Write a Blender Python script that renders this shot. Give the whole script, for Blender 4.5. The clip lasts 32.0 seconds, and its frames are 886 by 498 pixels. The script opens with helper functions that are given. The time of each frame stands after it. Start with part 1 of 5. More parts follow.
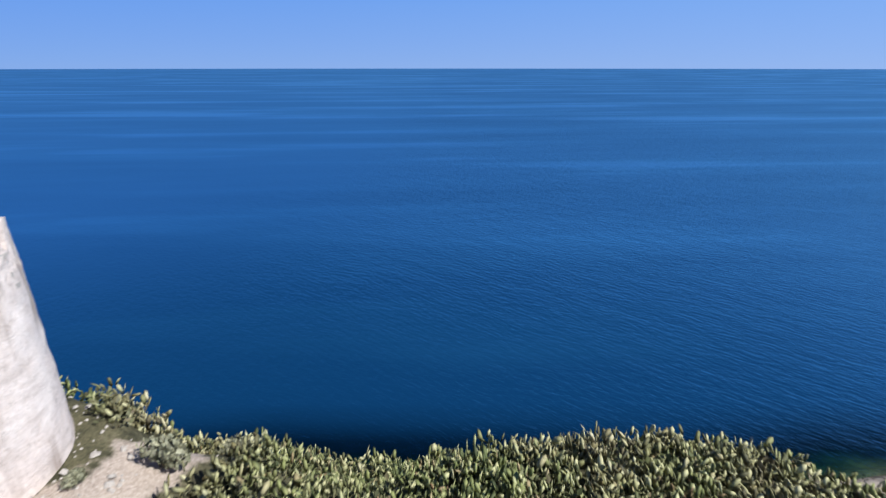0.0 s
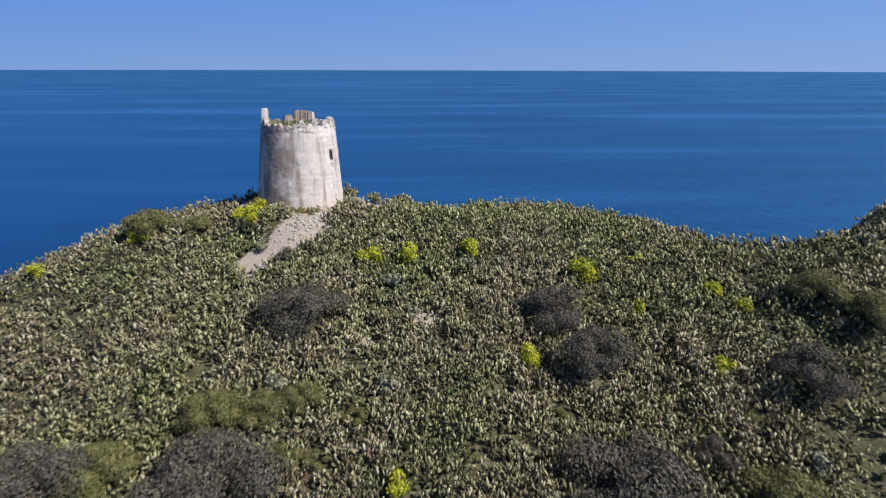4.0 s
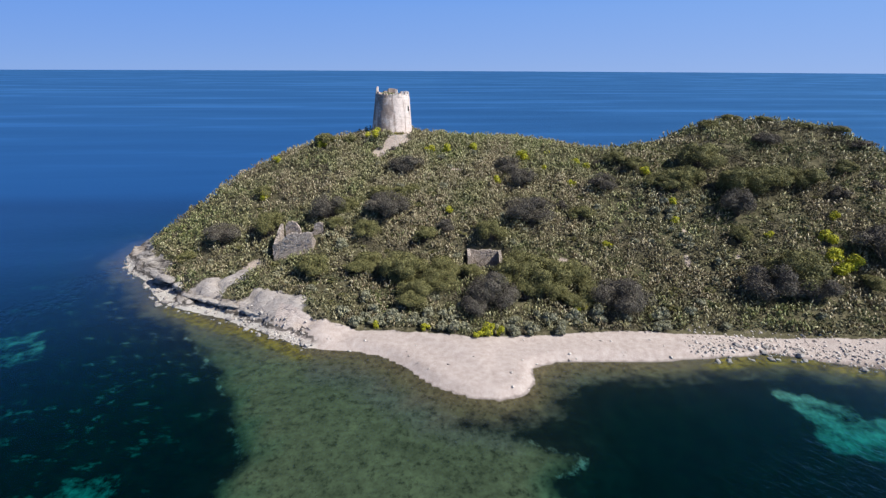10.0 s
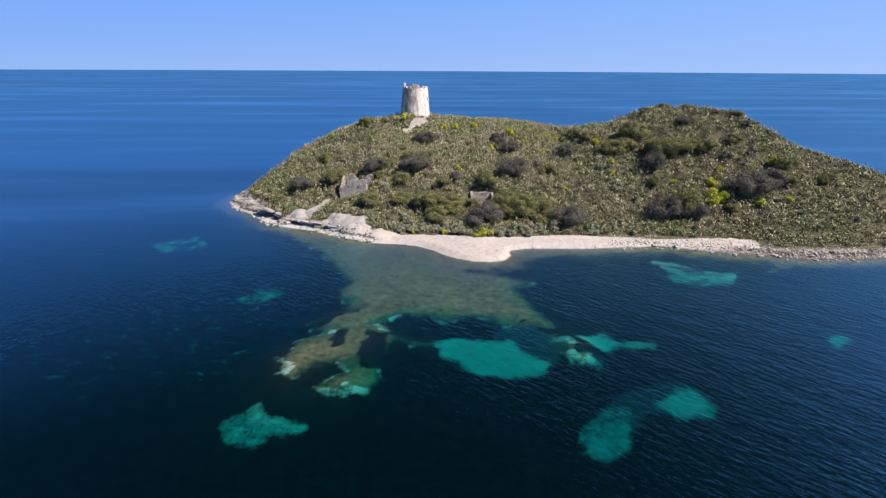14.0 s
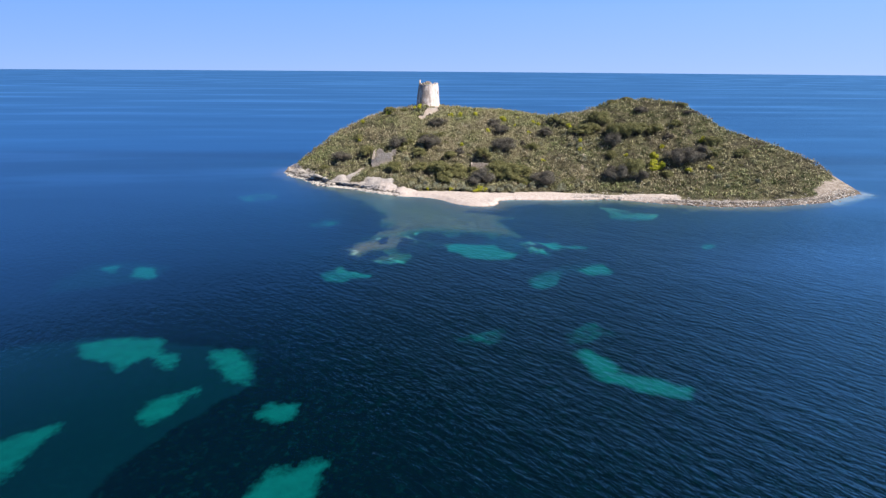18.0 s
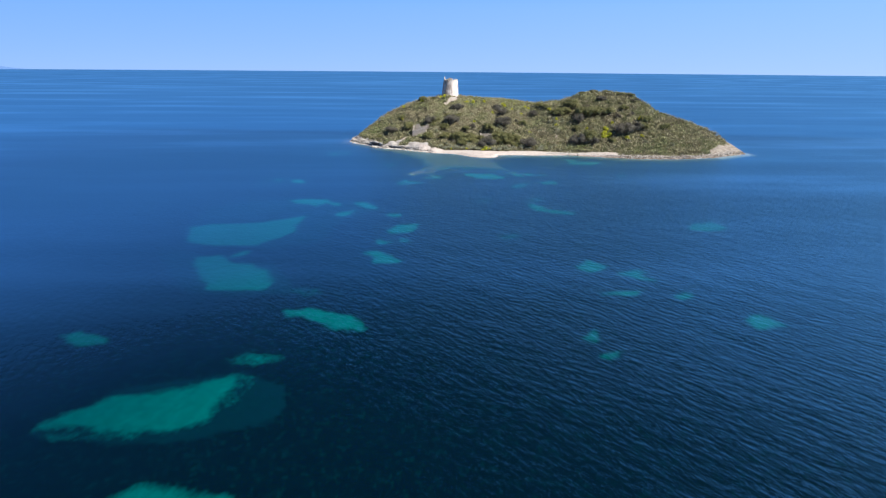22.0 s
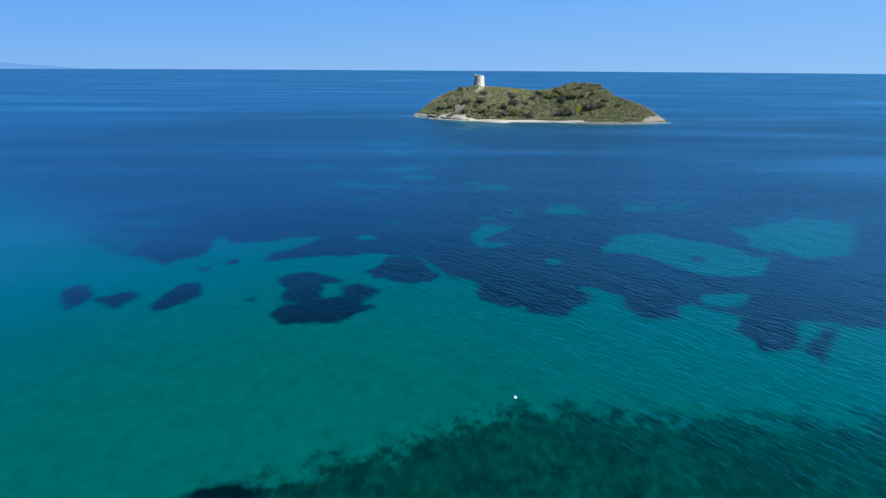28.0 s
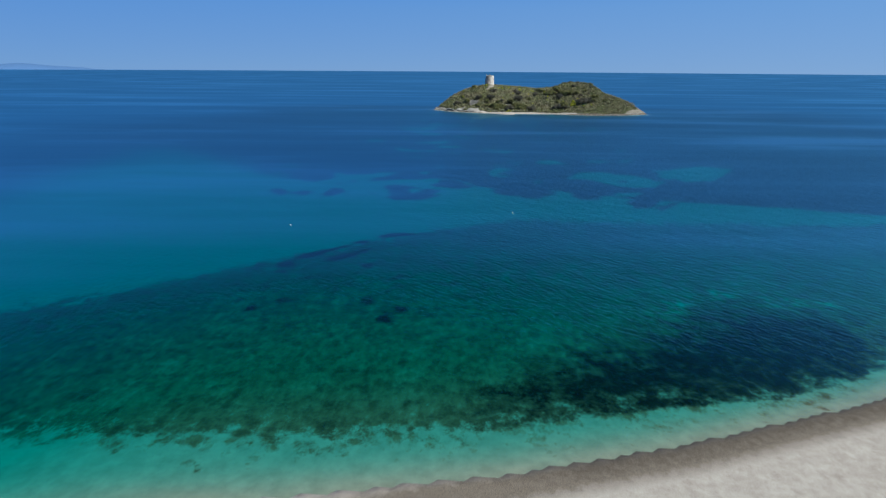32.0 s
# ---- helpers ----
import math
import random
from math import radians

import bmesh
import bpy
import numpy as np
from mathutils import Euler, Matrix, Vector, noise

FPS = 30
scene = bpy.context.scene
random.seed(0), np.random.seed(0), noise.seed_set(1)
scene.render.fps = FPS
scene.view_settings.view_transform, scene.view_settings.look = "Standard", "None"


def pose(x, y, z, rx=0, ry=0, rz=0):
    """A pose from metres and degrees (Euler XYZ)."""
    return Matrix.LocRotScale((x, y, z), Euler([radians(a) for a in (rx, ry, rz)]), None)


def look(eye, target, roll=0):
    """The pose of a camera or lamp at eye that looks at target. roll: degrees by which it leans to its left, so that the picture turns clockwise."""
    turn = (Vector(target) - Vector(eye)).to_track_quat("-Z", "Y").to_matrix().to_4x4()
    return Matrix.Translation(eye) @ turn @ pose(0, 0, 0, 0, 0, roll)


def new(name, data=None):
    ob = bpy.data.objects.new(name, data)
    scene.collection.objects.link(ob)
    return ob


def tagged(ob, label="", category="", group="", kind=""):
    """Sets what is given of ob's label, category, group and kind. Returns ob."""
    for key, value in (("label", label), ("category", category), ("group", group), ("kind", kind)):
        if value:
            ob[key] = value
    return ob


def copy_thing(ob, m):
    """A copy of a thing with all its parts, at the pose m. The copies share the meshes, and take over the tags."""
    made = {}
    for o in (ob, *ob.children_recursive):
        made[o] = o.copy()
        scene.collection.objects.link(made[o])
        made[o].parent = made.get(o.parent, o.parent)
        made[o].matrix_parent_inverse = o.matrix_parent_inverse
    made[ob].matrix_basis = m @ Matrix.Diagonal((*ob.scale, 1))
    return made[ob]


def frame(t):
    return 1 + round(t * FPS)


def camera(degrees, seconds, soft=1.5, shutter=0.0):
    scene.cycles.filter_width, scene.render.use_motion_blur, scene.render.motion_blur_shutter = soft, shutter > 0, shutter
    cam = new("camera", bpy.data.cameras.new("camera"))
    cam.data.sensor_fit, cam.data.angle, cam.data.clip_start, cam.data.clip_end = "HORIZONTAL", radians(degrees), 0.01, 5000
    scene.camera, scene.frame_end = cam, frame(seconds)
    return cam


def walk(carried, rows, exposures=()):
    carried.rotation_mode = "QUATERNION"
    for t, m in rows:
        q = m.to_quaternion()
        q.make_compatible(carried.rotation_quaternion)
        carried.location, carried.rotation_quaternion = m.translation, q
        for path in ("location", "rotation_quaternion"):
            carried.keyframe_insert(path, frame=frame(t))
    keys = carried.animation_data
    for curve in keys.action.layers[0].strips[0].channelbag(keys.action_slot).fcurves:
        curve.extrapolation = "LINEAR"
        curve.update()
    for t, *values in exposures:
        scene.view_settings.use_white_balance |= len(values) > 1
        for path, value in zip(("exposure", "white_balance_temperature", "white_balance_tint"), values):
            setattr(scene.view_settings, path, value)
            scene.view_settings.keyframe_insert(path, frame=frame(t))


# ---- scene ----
cam = camera(81.18, 32.0, soft=1.3, shutter=0.4)
# seconds, eye x, y, z, heading to the left, pitch, lean
PATH = [
    (0.0, 22.98, -16.91, 44.43, -0.002, -19.455, 0.000),
    (0.5, 22.43, -21.86, 44.57, -0.001, -19.435, 0.020),
    (1.0, 21.95, -27.23, 44.65, -0.001, -19.414, 0.040),
    (1.5, 21.58, -33.50, 44.73, -0.005, -19.394, 0.060),
    (2.0, 21.20, -40.11, 44.83, -0.011, -19.373, 0.080),
    (2.5, 20.88, -47.83, 44.88, -0.022, -19.353, 0.100),
    (3.0, 20.54, -55.19, 44.90, -0.034, -19.333, 0.120),
    (3.5, 20.05, -62.56, 44.83, -0.042, -19.305, 0.137),
    (4.5, 18.98, -75.40, 44.54, -0.065, -19.249, 0.170),
    (5.5, 18.02, -87.93, 44.29, -0.093, -19.193, 0.203),
    (6.0, 17.65, -94.91, 44.30, -0.104, -19.165, 0.220),
    (6.5, 17.27, -101.93, 44.38, -0.101, -19.172, 0.227),
    (7.0, 16.89, -109.03, 44.48, -0.086, -19.178, 0.233),
    (7.5, 16.49, -116.31, 44.59, -0.055, -19.185, 0.240),
    (8.0, 16.17, -123.42, 44.65, -0.028, -19.191, 0.247),
    (8.5, 15.84, -130.49, 44.65, -0.006, -19.198, 0.253),
    (9.0, 15.51, -137.62, 44.61, 0.003, -19.204, 0.260),
    (9.5, 15.12, -144.54, 44.54, 0.006, -19.205, 0.263),
    (10.0, 14.75, -151.49, 44.48, 0.017, -19.206, 0.265),
    (10.5, 14.47, -158.28, 44.46, 0.047, -19.206, 0.268),
    (11.0, 14.21, -165.37, 44.48, 0.093, -19.207, 0.270),
    (11.5, 13.95, -172.42, 44.50, 0.140, -19.208, 0.273),
    (12.0, 13.57, -179.44, 44.53, 0.176, -19.208, 0.275),
    (12.5, 13.16, -186.49, 44.53, 0.195, -19.209, 0.278),
    (13.0, 12.73, -193.43, 44.53, 0.205, -19.210, 0.280),
    (13.5, 12.35, -200.56, 44.60, 0.217, -19.202, 0.294),
    (14.0, 12.01, -207.83, 44.71, 0.252, -19.195, 0.308),
    (14.5, 11.71, -214.81, 44.81, 0.305, -19.187, 0.323),
    (15.5, 11.24, -228.49, 44.84, 0.429, -19.173, 0.351),
    (16.5, 11.26, -242.03, 44.75, 0.581, -19.158, 0.379),
    (17.0, 11.56, -248.84, 44.69, 0.672, -19.150, 0.393),
    (17.5, 11.81, -255.30, 44.61, 0.789, -19.143, 0.408),
    (18.0, 12.00, -262.11, 44.49, 0.921, -19.135, 0.422),
    (18.5, 11.98, -269.21, 44.45, 1.056, -19.128, 0.436),
    (19.0, 11.85, -277.38, 44.36, 1.190, -19.120, 0.450),
    (19.5, 11.55, -291.78, 44.19, 1.345, -19.117, 0.454),
    (20.0, 11.43, -306.24, 44.09, 1.508, -19.113, 0.458),
    (20.5, 11.22, -321.31, 44.08, 1.694, -19.110, 0.461),
    (21.0, 11.02, -336.00, 44.11, 1.896, -19.106, 0.465),
    (21.5, 10.91, -351.52, 44.15, 2.115, -19.103, 0.469),
    (22.0, 10.99, -367.11, 44.25, 2.352, -19.099, 0.472),
    (22.5, 11.08, -383.13, 44.45, 2.613, -19.096, 0.476),
    (23.0, 11.53, -398.92, 44.68, 2.841, -19.092, 0.480),
    (23.5, 11.89, -414.59, 44.87, 3.032, -19.106, 0.468),
    (24.0, 11.84, -430.45, 45.06, 3.229, -19.120, 0.456),
    (24.5, 11.62, -446.31, 45.18, 3.418, -19.134, 0.444),
    (25.5, 10.42, -478.57, 45.17, 3.817, -19.162, 0.420),
    (26.5, 9.27, -510.30, 44.88, 4.186, -19.190, 0.396),
    (27.0, 9.12, -525.51, 44.64, 4.332, -19.204, 0.384),
    (27.5, 9.00, -540.18, 44.53, 4.480, -19.218, 0.372),
    (28.0, 8.82, -554.88, 44.58, 4.607, -19.232, 0.360),
    (28.5, 8.60, -570.56, 44.64, 4.696, -19.220, 0.362),
    (29.0, 8.31, -585.68, 44.80, 4.775, -19.208, 0.365),
    (29.5, 8.20, -601.34, 44.95, 4.845, -19.197, 0.367),
    (30.0, 7.92, -617.97, 44.95, 4.952, -19.185, 0.370),
    (30.5, 7.57, -633.29, 44.82, 5.087, -19.173, 0.372),
    (31.0, 7.29, -642.74, 44.78, 5.204, -19.161, 0.375),
    (31.5, 7.11, -650.06, 44.75, 5.299, -19.149, 0.378),
    (32.0, 6.90, -657.89, 44.70, 5.386, -19.137, 0.380),
]
walk(cam, [(t, pose(x, y, z, 0, 0, turn) @ pose(0, 0, 0, 90 + pitch, 0, 0) @ pose(0, 0, 0, 0, 0, lean))
           for t, x, y, z, turn, pitch, lean in PATH],
     [(0, 0.36, 6000, 7), (1, 0.02, 6000, 7), (2, -0.02, 6050, 8), (3.5, 0.08, 6150, 8), (6, 0.26, 6200, 9), (9, 0.30, 6250, 9), (12, 0.50, 6350, 10), (14.5, 0.64, 6450, 10),
      (17, 0.74, 6550, 10), (19, 0.80, 6600, 10), (21, 0.81, 6550, 8), (22, 0.81, 6400, 5), (23, 0.82, 6150, -2), (24, 0.79, 5950, -8), (24.5, 0.76, 5900, -9), (27, 0.56, 5900, -9),
      (30, 0.49, 5900, -9), (31, 0.38, 5900, -9), (32, 0.06, 5950, -7)])

# ---- light: a clear spring day, sun high over the island's right flank ----
SUN_EL, SUN_AZ = 47.0, 112.0          # azimuth clockwise from +y
world = bpy.data.worlds.new("sky")
scene.world = world
world.use_nodes = True
wn = world.node_tree.nodes
sky = wn.new("ShaderNodeTexSky")
sky.sky_type = "NISHITA"
sky.sun_disc = False
sky.sun_elevation = radians(SUN_EL)
sky.sun_rotation = radians(SUN_AZ)
sky.altitude = 1500
sky.air_density, sky.dust_density, sky.ozone_density = 0.55, 0.0, 8.0
tone = wn.new("ShaderNodeMix")
tone.data_type, tone.blend_type = "RGBA", "MULTIPLY"
tone.inputs[0].default_value = 1.0
way_up = wn.new("ShaderNodeSeparateXYZ")
world.node_tree.links.new(wn.new("ShaderNodeTexCoord").outputs["Generated"], way_up.inputs[0])
air = wn.new("ShaderNodeValToRGB")                         # clean, dry air: a deep blue overhead
for stop, tint_ in ((0.0, (0.7, 0.75, 1.0)), (0.13, (1.0, 0.97, 1.12)), (0.3, (0.75, 1.0, 1.35)), (1.0, (0.7, 0.95, 1.35))):
    el = air.color_ramp.elements.new(stop) if 0 < stop < 1 else air.color_ramp.elements[int(stop)]
    el.color = (*tint_, 1)
world.node_tree.links.new(way_up.outputs[2], air.inputs[0])
world.node_tree.links.new(air.outputs[0], tone.inputs[7])
world.node_tree.links.new(sky.outputs[0], tone.inputs[6])


def air_blend(factor, a, b):
    """Mixes two colours of the air; colours or sockets."""
    n = wn.new("ShaderNodeMix")
    n.data_type = "RGBA"
    for socket, v in ((n.inputs[0], factor), (n.inputs[6], a), (n.inputs[7], b)):
        if isinstance(v, tuple):
            socket.default_value = (*v, 1)
        else:
            world.node_tree.links.new(v, socket)
    return n.outputs[2]


def air_range(source, lo, hi, to_lo=0.0, to_hi=1.0):
    n = wn.new("ShaderNodeMapRange")
    world.node_tree.links.new(source, n.inputs["Value"])
    for key, v in (("From Min", lo), ("From Max", hi), ("To Min", to_lo), ("To Max", to_hi)):
        n.inputs[key].default_value = v
    return n.outputs[0]


sunward = air_range(way_up.outputs[0], -0.65, 0.65)         # haze over the sea, paler towards the sun and the horizon
haze = air_blend(air_range(way_up.outputs[2], 0.0, 0.115), air_blend(sunward, (1.85, 2.95, 5.6), (2.5, 3.6, 6.2)), air_blend(sunward, (1.25, 2.6, 6.0), (1.85, 3.3, 6.5)))
world.node_tree.links.new(air_blend(air_range(way_up.outputs[2], 0.10, 0.32, 0.92, 0.0), tone.outputs[2], haze), wn["Background"].inputs[0])
wn["Background"].inputs[1].default_value = 0.10
sun_data = bpy.data.lights.new("sun", "SUN")
sun_data.energy, sun_data.angle, sun_data.color = 5.5, radians(0.53), (1.0, 0.95, 0.88)
sun = new("sun", sun_data)
sd = Vector((math.sin(radians(SUN_AZ)) * math.cos(radians(SUN_EL)), math.cos(radians(SUN_AZ)) * math.cos(radians(SUN_EL)), math.sin(radians(SUN_EL))))
sun.matrix_world = look(sd * 200, (0, 0, 0))


# ---- materials ----
class Nodes:
    """A small builder of node materials."""

    def __init__(self, name):
        self.m = bpy.data.materials.new(name)
        self.m.use_nodes = True
        self.t = self.m.node_tree
        self.b = self.t.nodes["Principled BSDF"]
        self.out = self.t.nodes["Material Output"]

    def put(self, socket, v):
        if isinstance(v, bpy.types.NodeSocket):
            self.t.links.new(v, socket)
        elif isinstance(v, tuple) and len(v) == 3 and socket.type == "RGBA":
            socket.default_value = (*v, 1)
        else:
            socket.default_value = v

    def node(self, kind, out=0, **ins):
        n = self.t.nodes.new(kind)
        for k, v in ins.items():
            self.put(n.inputs[k.replace("_", " ")], v)
        return n.outputs[out]

    def coords(self, sx=1.0, sy=1.0, sz=1.0):
        c = self.t.nodes.new("ShaderNodeTexCoord").outputs["Object"]
        n = self.t.nodes.new("ShaderNodeMapping")
        self.put(n.inputs["Vector"], c)
        n.inputs["Scale"].default_value = (sx, sy, sz)
        return n.outputs[0]

    def place(self):
        return self.t.nodes.new("ShaderNodeNewGeometry").outputs["Position"]

    def noise(self, scale, detail=4.0, vec=None, rough=0.6):
        n = self.t.nodes.new("ShaderNodeTexNoise")
        self.put(n.inputs["Vector"], vec if vec is not None else self.place())
        n.inputs["Scale"].default_value, n.inputs["Detail"].default_value, n.inputs["Roughness"].default_value = scale, detail, rough
        return n.outputs["Fac"]

    def ramp(self, fac, *stops):
        n = self.t.nodes.new("ShaderNodeValToRGB")
        self.put(n.inputs[0], fac)
        e = n.color_ramp.elements
        while len(e) < len(stops):
            e.new(0.5)
        for el, (p, c) in zip(e, stops):
            el.position = p
            el.color = (c, c, c, 1) if isinstance(c, (int, float)) else (*c, 1)
        return n.outputs[0]

    def math(self, op, a, b=0.0):
        n = self.t.nodes.new("ShaderNodeMath")
        n.operation = op
        self.put(n.inputs[0], a)
        self.put(n.inputs[1], b)
        return n.outputs[0]

    def mix(self, fac, a, b, blend="MIX"):
        n = self.t.nodes.new("ShaderNodeMix")
        n.data_type, n.blend_type = "RGBA", blend
        self.put(n.inputs[0], fac)
        self.put(n.inputs[6], a)
        self.put(n.inputs[7], b)
        return n.outputs[2]

    def attr(self, name, out="Fac"):
        n = self.t.nodes.new("ShaderNodeAttribute")
        n.attribute_name = name
        return n.outputs[out]

    def island(self):
        return self.t.nodes.new("ShaderNodeNewGeometry").outputs["Random Per Island"]

    def single(self):
        return self.t.nodes.new("ShaderNodeObjectInfo").outputs["Random"]

    def bump(self, height, strength=0.5, distance=0.1):
        n = self.t.nodes.new("ShaderNodeBump")
        n.inputs["Strength"].default_value, n.inputs["Distance"].default_value = strength, distance
        self.put(n.inputs["Height"], height)
        return n.outputs[0]

    def done(self, color, rough=0.9, normal=None, spec=0.3):
        self.put(self.b.inputs["Base Color"], color)
        self.put(self.b.inputs["Roughness"], rough)
        self.put(self.b.inputs["Specular IOR Level"], spec)
        if normal is not None:
            self.put(self.b.inputs["Normal"], normal)
        return self.m


def stone_material(name, dark, mid, light, scale=1.0, crack=0.6):
    n = Nodes(name)
    big = n.noise(0.25 * scale, 5)
    fine = n.noise(2.2 * scale, 8, rough=0.7)
    c = n.ramp(fine, (0.3, dark), (0.5, mid), (0.72, light))
    c = n.mix(n.ramp(big, (0.35, 0.0), (0.65, 0.55)), c, light)
    c = n.mix(n.math("MULTIPLY", n.single(), 0.25), c, dark)
    return n.done(c, 0.92, n.bump(fine, crack, 0.15), 0.2)


M_TOWER = Nodes("weathered_plaster_masonry")
_n = M_TOWER
_cols = _n.node("ShaderNodeTexNoise", 0, Vector=_n.coords(0.9, 0.9, 0.10), Scale=1.0, Detail=5.0)
_fine = _n.noise(3.0, 8, rough=0.72)
_blot = _n.noise(0.5, 4)
_c = _n.ramp(_fine, (0.25, (0.36, 0.29, 0.25)), (0.42, (0.55, 0.465, 0.415)), (0.7, (0.68, 0.585, 0.53)))
_side = _n.node("ShaderNodeSeparateXYZ", 0, Vector=_n.coords(0.1, 0.1, 0.1))
_stain = _n.ramp(_n.math("ADD", _side, 0.5), (0.02, 0.12), (0.22, 0.26), (0.42, 0.21), (0.54, 0.12), (0.72, 0.0))      # rain-washed brown flank
_c = _n.mix(_n.ramp(_n.math("ADD", _cols, _stain), (0.50, 0.0), (0.66, 0.92)), _c, (0.26, 0.20, 0.165))
_c = _n.mix(_n.ramp(_blot, (0.5, 0.0), (0.7, 0.55)), _c, (0.80, 0.71, 0.645))
_c = _n.mix(_n.ramp(_n.noise(1.5, 8, rough=0.75), (0.58, 0.0), (0.66, 0.7)), _c, (0.24, 0.195, 0.165))
_course = _n.node("ShaderNodeTexNoise", 0, Vector=_n.coords(0.35, 0.35, 2.6), Scale=1.0, Detail=4.0, Roughness=0.6)
_c = _n.mix(_n.ramp(_course, (0.50, 0.0), (0.62, 0.30)), _c, (0.36, 0.29, 0.245))
M_TOWER = _n.done(_c, 0.95, _n.bump(_n.math("ADD", _fine, _n.noise(9.0, 4)), 0.4, 0.12), 0.15)

M_STONE = stone_material("grey_beige_rubble_stone", (0.20, 0.17, 0.15), (0.36, 0.32, 0.28), (0.52, 0.47, 0.42), 1.6)
M_ROCK = stone_material("pale_shore_rock", (0.09, 0.08, 0.07), (0.27, 0.24, 0.215), (0.46, 0.42, 0.38), 1.0, 1.0)


_n = Nodes("ruin_rubble_stone")
_v = _n.t.nodes.new("ShaderNodeTexVoronoi")
_n.put(_v.inputs["Vector"], _n.coords(2.6, 2.6, 3.6))
_v.inputs["Scale"].default_value = 1.0
_e = _n.t.nodes.new("ShaderNodeTexVoronoi")
_e.feature = "DISTANCE_TO_EDGE"
_n.put(_e.inputs["Vector"], _n.coords(2.6, 2.6, 3.6))
_e.inputs["Scale"].default_value = 1.0
_joint = _n.ramp(_e.outputs["Distance"], (0.03, 0.0), (0.14, 1.0))
_one = _n.node("ShaderNodeSeparateColor", 0, Color=_v.outputs["Color"])
_c = _n.ramp(_one, (0.0, (0.36, 0.30, 0.25)), (0.5, (0.47, 0.40, 0.34)), (1.0, (0.58, 0.50, 0.43)))
_c = _n.mix(_n.ramp(_n.noise(4.0, 7), (0.45, 0.0), (0.7, 0.3)), _c, (0.20, 0.17, 0.14))
_c = _n.mix(_joint, (0.29, 0.24, 0.20), _c)
M_DARKSTONE = _n.done(_c, 0.95, _n.bump(_n.math("ADD", _joint, _n.noise(9.0, 4)), 0.8, 0.12), 0.15)


def leaf_material(name, stops, patch=0.12, warm=None, rough=0.65):
    n = Nodes(name)
    c = n.ramp(n.island(), *stops)
    if warm:
        c = n.mix(n.ramp(n.noise(patch, 4), (0.37, 0.0), (0.57, 0.88)), c, n.ramp(n.island(), *warm))
    m = n.done(c, rough, None, 0.25)
    return m


M_PAD = leaf_material("prickly_pear_pads",
                      ((0.0, (0.042, 0.053, 0.022)), (0.3, (0.115, 0.132, 0.046)), (0.6, (0.225, 0.242, 0.088)), (0.88, (0.46, 0.45, 0.24)), (1.0, (0.21, 0.13, 0.07))),
                      0.06, ((0.0, (0.115, 0.082, 0.055)), (0.4, (0.24, 0.19, 0.11)), (0.8, (0.53, 0.46, 0.315)), (1.0, (0.12, 0.15, 0.04))))
M_SCRUB = leaf_material("low_scrub_leaves", ((0.0, (0.07, 0.085, 0.032)), (0.5, (0.135, 0.155, 0.058)), (0.85, (0.23, 0.245, 0.10)), (1.0, (0.21, 0.165, 0.095))),
                        0.08, ((0.0, (0.09, 0.075, 0.05)), (1.0, (0.19, 0.155, 0.105))))
M_DARKLEAF = leaf_material("dull_purple_grey_leaves", ((0.0, (0.060, 0.050, 0.042)), (0.5, (0.105, 0.09, 0.07)), (1.0, (0.165, 0.148, 0.105))))
M_GREENLEAF = leaf_material("dark_olive_leaves", ((0.0, (0.068, 0.066, 0.026)), (0.5, (0.145, 0.138, 0.052)), (0.85, (0.235, 0.22, 0.08)), (1.0, (0.32, 0.29, 0.10))))
M_SILVER = leaf_material("silver_grey_leaves", ((0.0, (0.135, 0.135, 0.085)), (0.5, (0.24, 0.235, 0.145)), (1.0, (0.37, 0.355, 0.24))))
M_YELLOW = leaf_material("yellow_green_flower_heads", ((0.0, (0.18, 0.21, 0.025)), (0.5, (0.38, 0.38, 0.025)), (1.0, (0.62, 0.55, 0.03))))
_n = Nodes("grey_brown_bark")
M_BARK = _n.done(_n.ramp(_n.noise(6, 5), (0.3, (0.07, 0.055, 0.04)), (0.7, (0.16, 0.13, 0.10))), 0.95, _n.bump(_n.noise(14, 4), 0.6, 0.03))


# ---- plan of the land ----
T_X, T_Y = -0.2, 1.2          # middle of the tower's foot


def vnoise(x, y, scale, seed=0):
    """Smooth lattice noise from -1 to 1."""
    rng = np.random.RandomState(seed)
    table = rng.uniform(-1, 1, (64, 64))
    u, v = np.asarray(x) / scale, np.asarray(y) / scale
    i, j = np.floor(u).astype(int), np.floor(v).astype(int)
    a, b = u - i, v - j
    a, b = a * a * (3 - 2 * a), b * b * (3 - 2 * b)
    g = lambda p, q: table[p % 64, q % 64]
    return (g(i, j) * (1 - a) + g(i + 1, j) * a) * (1 - b) + (g(i, j + 1) * (1 - a) + g(i + 1, j + 1) * a) * b


def fbm(x, y, scale, seed=0, octaves=4):
    s, amp = 0.0, 1.0
    for k in range(octaves):
        s = s + amp * vnoise(x, y, scale / 2 ** k, seed + k)
        amp *= 0.5
    return s / 1.8


def smooth(lo, hi, v):
    t = np.clip((np.asarray(v) - lo) / (hi - lo), 0, 1)
    return t * t * (3 - 2 * t)


